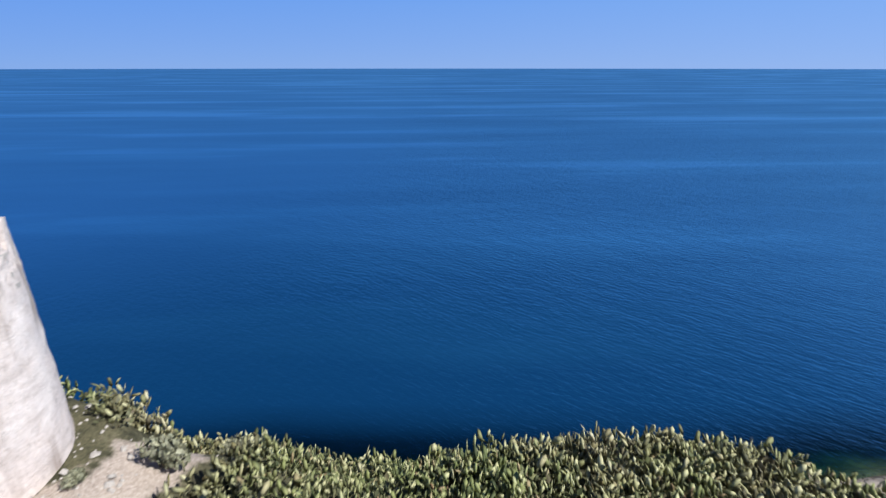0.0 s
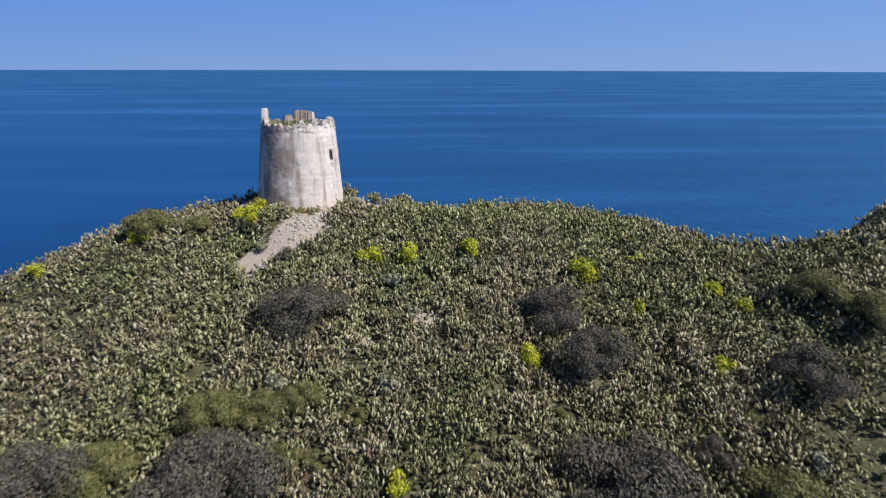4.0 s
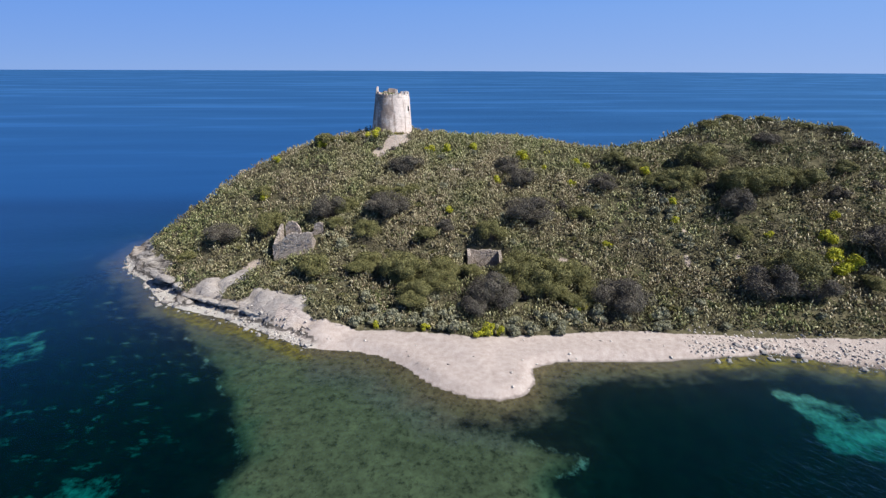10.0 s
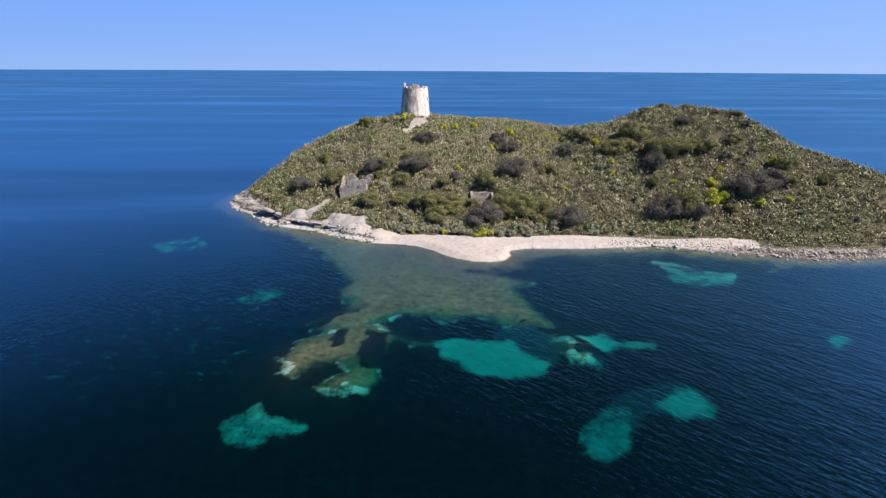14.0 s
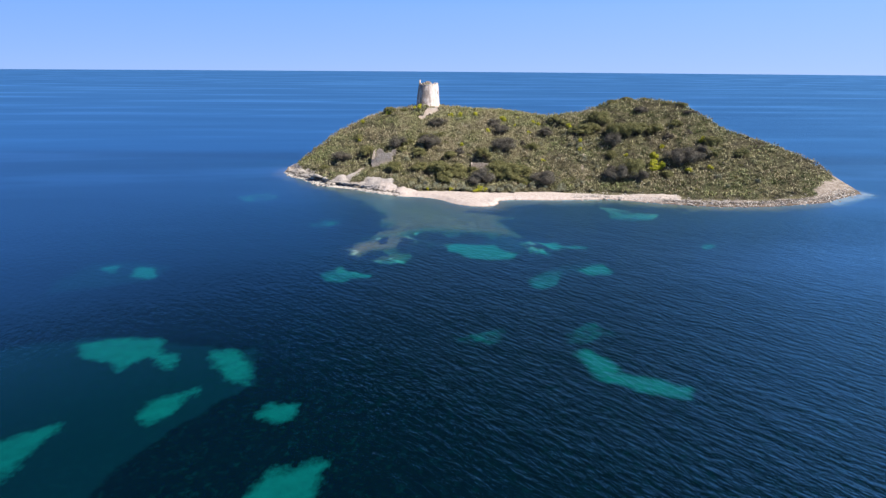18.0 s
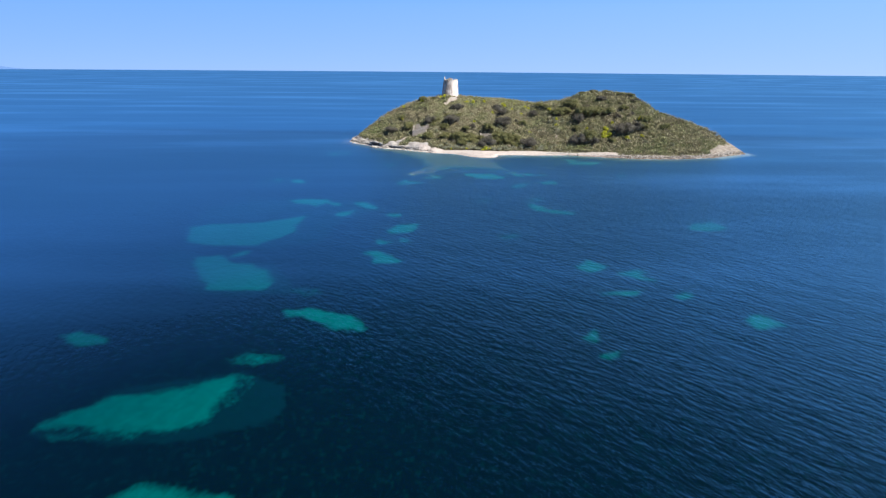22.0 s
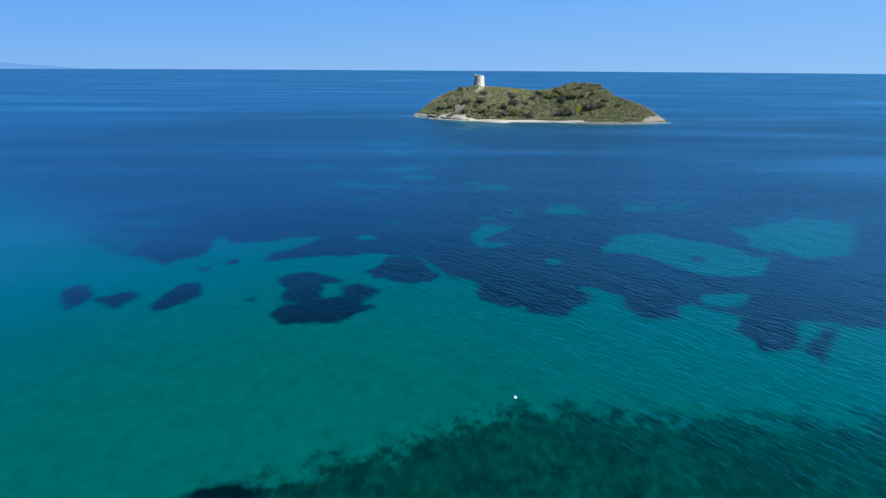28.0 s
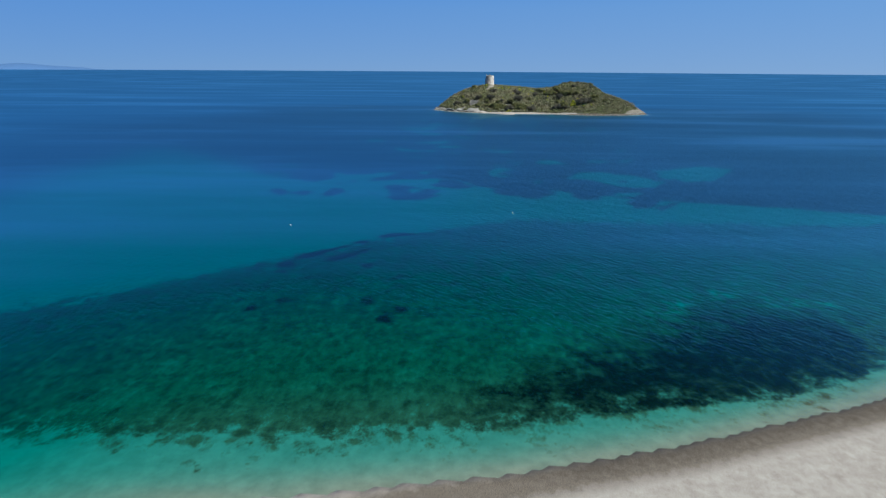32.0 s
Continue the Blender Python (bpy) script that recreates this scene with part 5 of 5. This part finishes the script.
plant(DARK, [(5.5, -22.0, 1.4), (31.0, -20.6, 1.2), (33.8, -26.3, 1.25), (34.2, -38.5, 1.4), (24.1, -63.2, 1.35), (20.3, -67.0, 0.85), (47.7, -64.5, 1.3), (76, -62.8, 1.4), (83.5, -64.2, 1.05),
             (102, -55.8, 1.5), (109.5, -52.5, 1.5), (-11, -38, 1.15), (2, -38.5, 1.2), (53, -28.6, 1.0), (80, -40.3, 1.2), (-35.7, -39, 1.1), (1.5, -12.9, 0.45), (98, -16.2, 1.0), (118, -22, 0.8)], [False] * 3)
plant(GREEN, [(46, -38, 1.2), (69, -32.2, 1.6), (73, -30, 1.3), (65.5, -31.5, 1.1), (77.6, -25, 1.25), (88, -34, 1.5), (93.5, -32, 1.35), (83, -34.5, 1.2), (99, -33, 1.1), (58.5, -20, 0.9),
             (7, -55.5, 1.15), (9.4, -63, 0.95), (14.5, -55, 1.1), (34.5, -58, 1.2), (30, -55.5, 1.1), (42.3, -61, 1.0), (82, -60, 1.25), (-24.3, -39.2, 1.0), (38, -64, 0.9), (96, 0, 0.8),
             (104, -4, 0.7)], [False] * 3)
plant(GREEN, [(111, -11.5, 0.85), (88, -5, 0.7), (117, -15, 0.7), (-42, -44, 0.8), (-10.9, -55, 0.8), (-2, -55, 0.8), (62, -24, 0.9), (25, -45, 0.8), (10.7, -45, 0.8), (-30, -24, 0.8),
             (-18, -5.5, 0.75), (-11.4, -7.2, 0.6), (109, -30, 0.9), (118, -46, 0.9), (128, -52, 0.8), (95, -62, 0.9), (-8, 6.5, 0.7), (77.5, -48, 0.7), (20, -56, 0.9), (40, -57, 0.9),
             (115, -52, 1.0), (30.5, -62, 1.0), (28.6, -58.3, 0.95), (34.5, -61, 1.0), (7.5, -58, 0.9), (14.2, -59, 0.9), (9, -65, 0.8), (41.5, -64, 0.8), (30.8, -55.2, 0.8), (25, -59.5, 0.7)], [True] * 3)
plant(YELL, [(11, -13.0, 1.0), (15.3, -13.7, 1.05), (23.4, -11.3, 1.0), (35.1, -14.2, 1.1), (-18.5, -7.9, 1.0), (-3.7, -7.6, 0.85), (-6.8, -6.0, 0.8), (-3.4, -6.0, 0.7), (42.3, -11, 0.65), (40.4, -19.2, 0.65),
             (49.5, -16.8, 0.9), (50.9, -19.8, 0.7), (46.5, -27, 0.85), (27.9, -25.8, 0.8), (93.1, -50.8, 1.3), (92.5, -55.4, 1.2), (90.8, -58.5, 1.2), (94.2, -58.2, 1.2)], [False] * 2)
plant(YELL, [(39.8, -64.8, 0.95), (115.4, -43.5, 1.1), (67.2, -36.8, 0.9), (63.2, -26.7, 0.9), (50.1, -46.8, 0.8), (-29.6, -25.4, 0.9), (15.5, -37.4, 0.8), (22.7, -73.0, 0.8), (20.6, -73.2, 0.6), (24.6, -73.0, 0.6),
             (104.5, -60.4, 1.0), (-31, -9.5, 0.8), (12, -71.5, 0.6), (3, -69.5, 0.5), (112, -60, 0.9), (66, -42, 0.7), (83, -47.5, 0.7), (99, -44, 0.8)], [True] * 2)
plant(SILV, [(21.8, -8.4, 0.85), (22.3, -14.2, 1.0), (-4.6, -5.6, 0.42), (-2.2, -6.5, 0.5), (0.4, -6.6, 0.35), (-5.9, -3.8, 0.5), (3.0, -6.4, 0.3), (6.2, -4.0, 0.35), (6.9, 1.2, 0.5), (14, -17.4, 1.1),
             (18, -12.2, 0.95), (-2.1, -18.4, 0.85), (24.3, -3.3, 0.75), (6, -16.1, 0.8), (15.5, -15.8, 0.7), (12.3, -10.2, 0.9), (-2, -10.5, 0.7), (26.2, -13.2, 0.8), (-9, -44.5, 1.2), (-7, -48, 1.3),
             (24, -17.5, 0.8), (16.5, -21, 0.8), (-14, -52, 1.0), (-19, -54, 1.0)], [False] * 2)
plant(SILV, [(-24, -52, 0.9), (2, -66, 1.1), (6, -68, 1.0), (12, -67, 1.1), (16, -69, 1.0), (34, -68.5, 1.3), (38, -67.5, 1.2), (43, -67, 1.3), (48, -67.5, 1.2), (54, -67, 1.2),
             (30, -70, 1.0), (0, -62, 1.1), (28, -38, 0.9), (66, -39, 1.0), (70, -36, 1.0), (30, -46, 0.9), (56, -46, 0.9), (9.5, 3, 0.9), (12, 6, 0.9), (-36, -46, 0.8),
             (-30, -50, 0.8), (60, -66, 1.0)], [True] * 2)

# the foot of the slope is shrubs rather than prickly pears
_rs = random.Random(77)
_band = []
while len(_band) < 64:
    x, y = _rs.uniform(-14, 128), _rs.uniform(-74, -52)
    ok, _ = allowed(np.array([x]), np.array([y]))
    if ok[0] and all(math.hypot(x - q[0], y - q[1]) > 2.6 for q in _band) and all(math.hypot(x - q[0], y - q[1]) > 2.4 for q in BUSHES):
        _band.append((x, y, _rs.uniform(0.45, 0.8)))
plant(SMALL, _band[:44], [False] * 3)
plant([SILV[k] for k in range(2)], [(x, y, 1.5 * q) for x, y, q in _band[44:]], [True] * 2)
_up = []
for _j in range(150):
    x, y = _rs.uniform(74, 132), _rs.uniform(-46, 4)
    if allowed(np.array([x]), np.array([y]))[0][0]:
        plant([SMALL[_j % 3]], [(x, y, _rs.uniform(0.28, 0.6))], [True])
while len(_up) < 60:
    x, y = _rs.uniform(-50, 135), _rs.uniform(-50, 3)
    ok, _ = allowed(np.array([x]), np.array([y]))
    if ok[0] and (x > 50 or y < -28) and all(math.hypot(x - q[0], y - q[1]) > 5 for q in _up) and all(math.hypot(x - q[0], y - q[1]) > 3.5 for q in BUSHES):
        _up.append((x, y, _rs.uniform(0.35, 0.8)))
plant([SMALL[0], DARK[1], SMALL[1], SMALL[2]], _up[:38], [True] * 4)
plant([SILV[k] for k in range(2)], [(x, y, 1.6 * q) for x, y, q in _up[38:]], [True] * 2)

_mid = []
while len(_mid) < 30:
    x, y = _rs.uniform(-9, 24), _rs.uniform(-54, -28)
    if allowed(np.array([x]), np.array([y]))[0][0] and all(math.hypot(x - q[0], y - q[1]) > 2.8 for q in _mid) and all(math.hypot(x - q[0], y - q[1]) > 2.6 for q in BUSHES):
        _mid.append((x, y, _rs.uniform(0.4, 0.75)))
plant([SMALL[0], GREEN[1], SMALL[1], SMALL[2]], _mid, [True] * 4)

_fringe = [(_rs.uniform(-2, 62), _rs.uniform(-72.5, -67), _rs.uniform(0.8, 1.25)) for _ in range(46)] + [(_rs.uniform(56, 78), _rs.uniform(-49, -35), _rs.uniform(0.7, 1.1)) for _ in range(16)]
plant(SILV, [q for q in _fringe if allowed(np.array([q[0]]), np.array([q[1]]))[0][0]], [True] * 2)

# prickly pears: fine over the crown that the camera crosses, coarser further off
near = lambda x, y: (y > -46) & (x > -14) & (x < 52)
far_ = lambda x, y: ~near(x, y)
mid = lambda x, y: (x < 75) & (y < 6)
A = pads(*clump_field(4900, -14, 52, -46, 14, near), 22, 0.62, 1.0, 1.7)
B1 = pads(*clump_field(6500, -66, 75, -76, 20, lambda x, y: far_(x, y) & mid(x, y)), 16, 0.66, 1.1, 1.7)
B2 = pads(*clump_field(6500, -66, 160, -80, 24, lambda x, y: far_(x, y) & ~mid(x, y)), 12, 0.78, 1.2, 1.7)
co = np.concatenate([A[0], B1[0], B2[0]])
fa = np.concatenate([A[1], B1[1] + len(A[0]), B2[1] + len(A[0]) + len(B1[0])])
pear = mesh_part("prickly_pears", co, fa, M_PAD)
tagged(pear, "dense thicket of green and yellowing prickly pear pads", "cactus", kind="stuff")


def scrub_field(n, keep, leaf, per):
    x, y = RNG.uniform(-66, 160, n), RNG.uniform(-80, 24, n)
    ok, z = allowed(x, y)
    x, y, z = x[ok], y[ok], z[ok]
    dens = np.maximum(fbm(x, y, 9, 91), -fbm(x, y, 7, 95) - 0.1) + 0.35 * smooth(-40, -70, y) + 0.5 * smooth(60, 95, x)
    s = dens > -0.10
    x, y, z = np.repeat(x[s], per), np.repeat(y[s], per), np.repeat(z[s], per)
    k = len(x)
    a, q = RNG.uniform(0, 6.283, k), np.sqrt(RNG.uniform(0, 1, k)) * 0.9
    where = np.stack([x + q * np.cos(a), y + q * np.sin(a), z + RNG.uniform(0, 1.15, k) * (1 - 0.5 * q)], 1)
    sz = leaf * RNG.uniform(0.6, 1.4, k)
    return strewn(LEAF_CO, LEAF_FACES, where, np.stack([sz, sz, sz], 1), spin(a + RNG.normal(0, 1, k), RNG.normal(0, 0.8, k), RNG.normal(0, 0.5, k)))


sc = scrub_field(17000, lambda x, y: x > -99, 0.36, 26)
scrub = mesh_part("scrub", sc[0], sc[1], M_SCRUB)
tagged(scrub, "low dark green scrub between the prickly pears", "scrub", kind="stuff")

# grass and low plants on the tower's broken top
_k = 2600
_a, _q = RNG.uniform(0, 6.283, _k), np.sqrt(RNG.uniform(0, 1, _k)) * 4.1
_w = np.stack([T_X + 0.3 + _q * np.cos(_a), T_Y + 0.75 + _q * np.sin(_a), T_Z + 10.3 + 0.35 * RNG.uniform(0, 1, _k) + 0.4 * np.exp(-((_a - 4.2) / 0.7) ** 2)], 1)
_s = 0.32 * RNG.uniform(0.5, 1.3, _k)
_t = strewn(LEAF_CO, LEAF_FACES, _w, np.stack([_s * 0.7, _s, _s], 1), spin(RNG.uniform(0, 6.28, _k), RNG.normal(0, 0.6, _k), RNG.normal(0, 0.5, _k)))
M_TOPWEED = leaf_material("grey_green_weeds", ((0.0, (0.10, 0.12, 0.05)), (0.6, (0.22, 0.23, 0.11)), (1.0, (0.38, 0.35, 0.20))))
tagged(mesh_part("tower_top_grass", _t[0], _t[1], M_TOPWEED), "grey-green weeds growing on the tower's broken top", "weeds", kind="stuff")


# ---- buoys ----
def buoy(x, y, r):
    thing = tagged(new("buoy"), "small white mooring buoy floating on the sea", "buoy", "mooring buoys")
    thing.location = (x, y, 0)
    bm = bmesh.new()
    bmesh.ops.create_uvsphere(bm, u_segments=14, v_segments=9, radius=r)
    for v in bm.verts:
        v.co.z = v.co.z * 0.85 + r * 0.45
    for f in bm.faces:
        f.smooth = True
    part("float", bm, M_BUOY, thing)
    bm = bmesh.new()
    bmesh.ops.create_cone(bm, segments=8, radius1=r * 0.12, radius2=r * 0.12, depth=r * 0.6, cap_ends=True)
    bmesh.ops.translate(bm, verts=bm.verts, vec=(0, 0, r * 1.5))
    part("eye_post", bm, M_BUOY, thing)


_n = Nodes("white_buoy_plastic")
M_BUOY = _n.done(_n.ramp(_n.noise(4, 3), (0.3, (0.72, 0.72, 0.70)), (0.7, (0.84, 0.84, 0.82))), 0.4)
buoy(14.2, -491.2, 0.24)
buoy(-53, -513, 0.18)

# ---- mountains beyond the sea, the haze painted into their blue ----
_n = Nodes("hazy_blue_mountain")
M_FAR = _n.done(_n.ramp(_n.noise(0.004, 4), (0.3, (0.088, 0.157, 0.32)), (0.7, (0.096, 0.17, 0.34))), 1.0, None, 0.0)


def mountain(angle0, angle1, distance, tall, seed):
    rng = np.random.RandomState(seed)
    n = 60
    co, faces = [], []
    for i in range(n + 1):
        u = i / n
        a = radians(angle0 + (angle1 - angle0) * u)
        h = tall * math.exp(-((u - 0.5) / 0.2) ** 2) + tall * 0.35 * math.exp(-((u - 0.8) / 0.15) ** 2) + tall * 0.10 * float(fbm(np.array([u * 40.0]), np.array([0.0]), 6, seed)[0])
        h = max(h, 2) * math.sin(math.pi * min(1, u * 8 + 0.1) / 2) * min(1, (1 - u) * 6)
        for dr, z in ((-60, 0), (0, 28 + max(h, 0)), (120, 0)):
            r = distance + dr
            co.append((-math.sin(a) * r, math.cos(a) * r, z))
    for i in range(n):
        for k in range(2):
            faces.append((i * 3 + k, i * 3 + 3 + k, i * 3 + 4 + k, i * 3 + 1 + k))
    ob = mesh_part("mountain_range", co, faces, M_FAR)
    tagged(ob, "faint blue mountain range beyond the sea, haze painted into its colour", "mountains", kind="structure")


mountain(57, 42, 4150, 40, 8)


# ---- rocks along the shore ----
def boulder_mesh(seed):
    rng = random.Random(seed)
    bm = bmesh.new()
    for k in range(22):
        v = Vector((rng.gauss(0, 1), rng.gauss(0, 1), rng.gauss(0, 1))).normalized() * rng.uniform(0.8, 1.1)
        bm.verts.new((v.x * 1.25, v.y * 0.9, v.z * 0.6))
    hull = bmesh.ops.convex_hull(bm, input=bm.verts[:])
    bmesh.ops.delete(bm, geom=[q for q in hull["geom_interior"] if isinstance(q, bmesh.types.BMVert)], context="VERTS")
    bmesh.ops.bevel(bm, geom=bm.edges[:], offset=0.06, segments=1, affect="EDGES")
    me = bpy.data.meshes.new("boulder")
    bm.to_mesh(me)
    bm.free()
    me.materials.append(M_ROCK)
    return me


BOULDERS = [boulder_mesh(k) for k in range(8)]


def along(poly, u):
    """A point at the fraction u of an open line."""
    seg = [math.dist(a, b) for a, b in zip(poly, poly[1:])]
    left = u * sum(seg)
    for (a, b), l in zip(zip(poly, poly[1:]), seg):
        if left <= l:
            return a[0] + (b[0] - a[0]) * left / l, a[1] + (b[1] - a[1]) * left / l
        left -= l
    return poly[-1]


def shore_rocks(u0, u1, count, small, big, spread, label, group, seed):
    rng = random.Random(seed)
    for k in range(count):
        x, y = along(COAST_SOUTH, rng.uniform(u0, u1))
        x, y = x + rng.uniform(-spread, spread), y + rng.uniform(-spread, spread)
        z = float(ground_z(np.array([x]), np.array([y]))[0])
        s = small + (big - small) * rng.random() ** 2.5
        ob = tagged(new("boulder", rng.choice(BOULDERS)), label, "rock", group)
        ob.location, ob.rotation_euler, ob.scale = (x, y, max(z, -0.4) + 0.12 * s), (rng.uniform(-0.3, 0.3), rng.uniform(-0.3, 0.3), rng.uniform(0, 6.28)), (s, s, s)


shore_rocks(0.0, 0.27, 120, 0.2, 0.8, 1.1, "pale grey rock at the foot of the western point", "western shore rocks", 1)
shore_rocks(0.55, 0.99, 140, 0.2, 0.8, 1.8, "grey stone on the rocky beach at the water", "eastern shore rocks", 2)


def ledge(x, y, z, turn, sx, sy, sz, k):
    """A jutting slab that roofs a hollow in the rock."""
    ob = tagged(new("rock_ledge", BOULDERS[k % 8]), "pale overhanging rock ledge above the dark undercut shore", "rock", "rock ledges")
    ob.location, ob.rotation_euler, ob.scale = (x, y, z), (radians(-8), radians(4), radians(turn)), (sx, sy, sz)


ledge(-43.4, -50.6, 2.5, -30, 2.6, 1.9, 1.3, 0)
ledge(-39.6, -53.4, 1.9, -30, 1.5, 1.4, 1.5, 3)
ledge(-46.6, -48.6, 2.0, -40, 1.7, 1.5, 1.4, 5)
for _k in range(6):
    ledge(-36 + 2.1 * _k, -57.2 - 0.95 * _k, 1.55, -24 + 9 * (_k % 3), 1.5, 1.1, 0.75, _k)
for _k in range(5):
    ledge(-21.5 + 2.1 * _k, -64.2 - 0.95 * _k, 1.45, -28 + 8 * (_k % 3), 1.5, 1.0, 0.7, _k + 2)


def pebbles(n, seed):
    rng = np.random.RandomState(seed)
    pts = np.array([along(COAST_SOUTH, u) for u in rng.uniform(0.20, 0.99, n)])
    x, y = pts[:, 0] + rng.normal(0, 1.5, n), pts[:, 1] + np.abs(rng.normal(0, 3.2, n))
    z, d, m = land_height(x, y)
    keep = (d > -1.0) & (z < 2.4) & ((x > 56) | ((x < -8) & (rng.uniform(0, 1, n) < 0.6)) | (rng.uniform(0, 1, n) < 0.03))
    x, y, z = x[keep], y[keep], np.maximum(z[keep], -0.15)
    k = len(x)
    co = np.array([[1, 0, 0], [-1, 0, 0], [0, 1, 0], [0, -1, 0], [0, 0, 0.8], [0, 0, -0.8]]) * 1.0
    fa = np.array([(0, 2, 4), (2, 1, 4), (1, 3, 4), (3, 0, 4), (2, 0, 5), (1, 2, 5), (3, 1, 5), (0, 3, 5)])
    s = 0.12 + 0.35 * rng.uniform(0, 1, k) ** 3
    size = np.stack([s, s * rng.uniform(0.6, 1, k), s * rng.uniform(0.5, 0.9, k)], 1)
    co, fa = strewn(co, fa, np.stack([x, y, z + 0.02], 1), size, spin(rng.uniform(0, 6.28, k), rng.normal(0, 0.3, k), rng.normal(0, 0.3, k)))
    tagged(mesh_part("beach_stones", co, fa, M_PEBBLE), "loose grey stones strewn over the beach", "stones", kind="stuff")


_n = Nodes("beach_stone_mix")
M_PEBBLE = _n.done(_n.ramp(_n.island(), (0.0, (0.22, 0.19, 0.17)), (0.5, (0.38, 0.34, 0.30)), (1.0, (0.58, 0.53, 0.48))), 0.9)
pebbles(5200, 4)


def tower_rubble(n, seed):
    """Plaster lumps and stones fallen round the tower's foot and down the bare path."""
    rng = np.random.RandomState(seed)
    a, r = rng.uniform(0, 6.283, n), 5.9 + np.abs(rng.normal(0, 2.2, n))
    x, y = r * np.cos(a), r * np.sin(a)
    k = n // 2
    u = rng.uniform(0, 1, k)
    x[:k], y[:k] = -1.5 + 7 * u + rng.normal(0, 0.9, k), -13.2 + 8.5 * u + rng.normal(0, 0.9, k)
    ok = np.hypot(x - T_X, y - T_Y) > 5.85
    x, y = x[ok], y[ok]
    z, _, _ = land_height(x, y)
    m = len(x)
    co = np.array([[-1, -1, -0.6], [1, -0.9, -0.6], [0.9, 1, -0.6], [-0.9, 1, -0.6], [-0.7, -0.6, 0.6], [0.6, -0.7, 0.5], [0.7, 0.6, 0.7], [-0.6, 0.7, 0.5]])
    fa = np.array([(4, 5, 6), (4, 6, 7), (0, 1, 5), (0, 5, 4), (1, 2, 6), (1, 6, 5), (2, 3, 7), (2, 7, 6), (3, 0, 4), (3, 4, 7)])
    s = 0.05 + 0.20 * rng.uniform(0, 1, m) ** 3
    size = np.stack([s, s * rng.uniform(0.6, 1, m), s * rng.uniform(0.5, 0.9, m)], 1)
    co, fa = strewn(co, fa, np.stack([x, y, z + 0.02], 1), size, spin(rng.uniform(0, 6.28, m), rng.normal(0, 0.3, m), rng.normal(0, 0.3, m)))
    tagged(mesh_part("rubble_stones", co, fa, M_STONE), "pale plaster lumps and stones fallen round the tower", "rubble", kind="stuff")


def foot_weeds(n, seed):
    """Dry grey-green and yellow weeds along the tower's foot."""
    rng = np.random.RandomState(seed)
    a, q = rng.uniform(-1.15, 0.6, n), rng.uniform(5.7, 7.1, n)
    q = q + 0.9 * (vnoise(a * 9, a * 0, 1.0, 31) > 0.1)
    x, y = T_X + q * np.sin(a), T_Y - q * np.cos(a)
    ok = vnoise(a * 12, q, 1.0, 33) > -0.25
    x, y = x[ok], y[ok]
    z, _, _ = land_height(x, y)
    m = len(x)
    s = 0.42 * rng.uniform(0.4, 1.3, m)
    co, fa = strewn(LEAF_CO, LEAF_FACES, np.stack([x, y, z + 0.45 * rng.uniform(0, 1, m) ** 2], 1), np.stack([s * 0.6, s, s], 1), spin(rng.uniform(0, 6.28, m), rng.normal(0, 0.6, m), rng.normal(0, 0.5, m)))
    tagged(mesh_part("foot_weeds", co, fa, M_WEED), "dry olive and straw weeds along the tower's foot", "weeds", kind="stuff")


M_WEED = leaf_material("dry_olive_weeds", ((0.0, (0.13, 0.13, 0.05)), (0.4, (0.26, 0.24, 0.10)), (0.7, (0.42, 0.37, 0.22)), (1.0, (0.40, 0.36, 0.04))))
tower_rubble(900, 8)
foot_weeds(3000, 9)
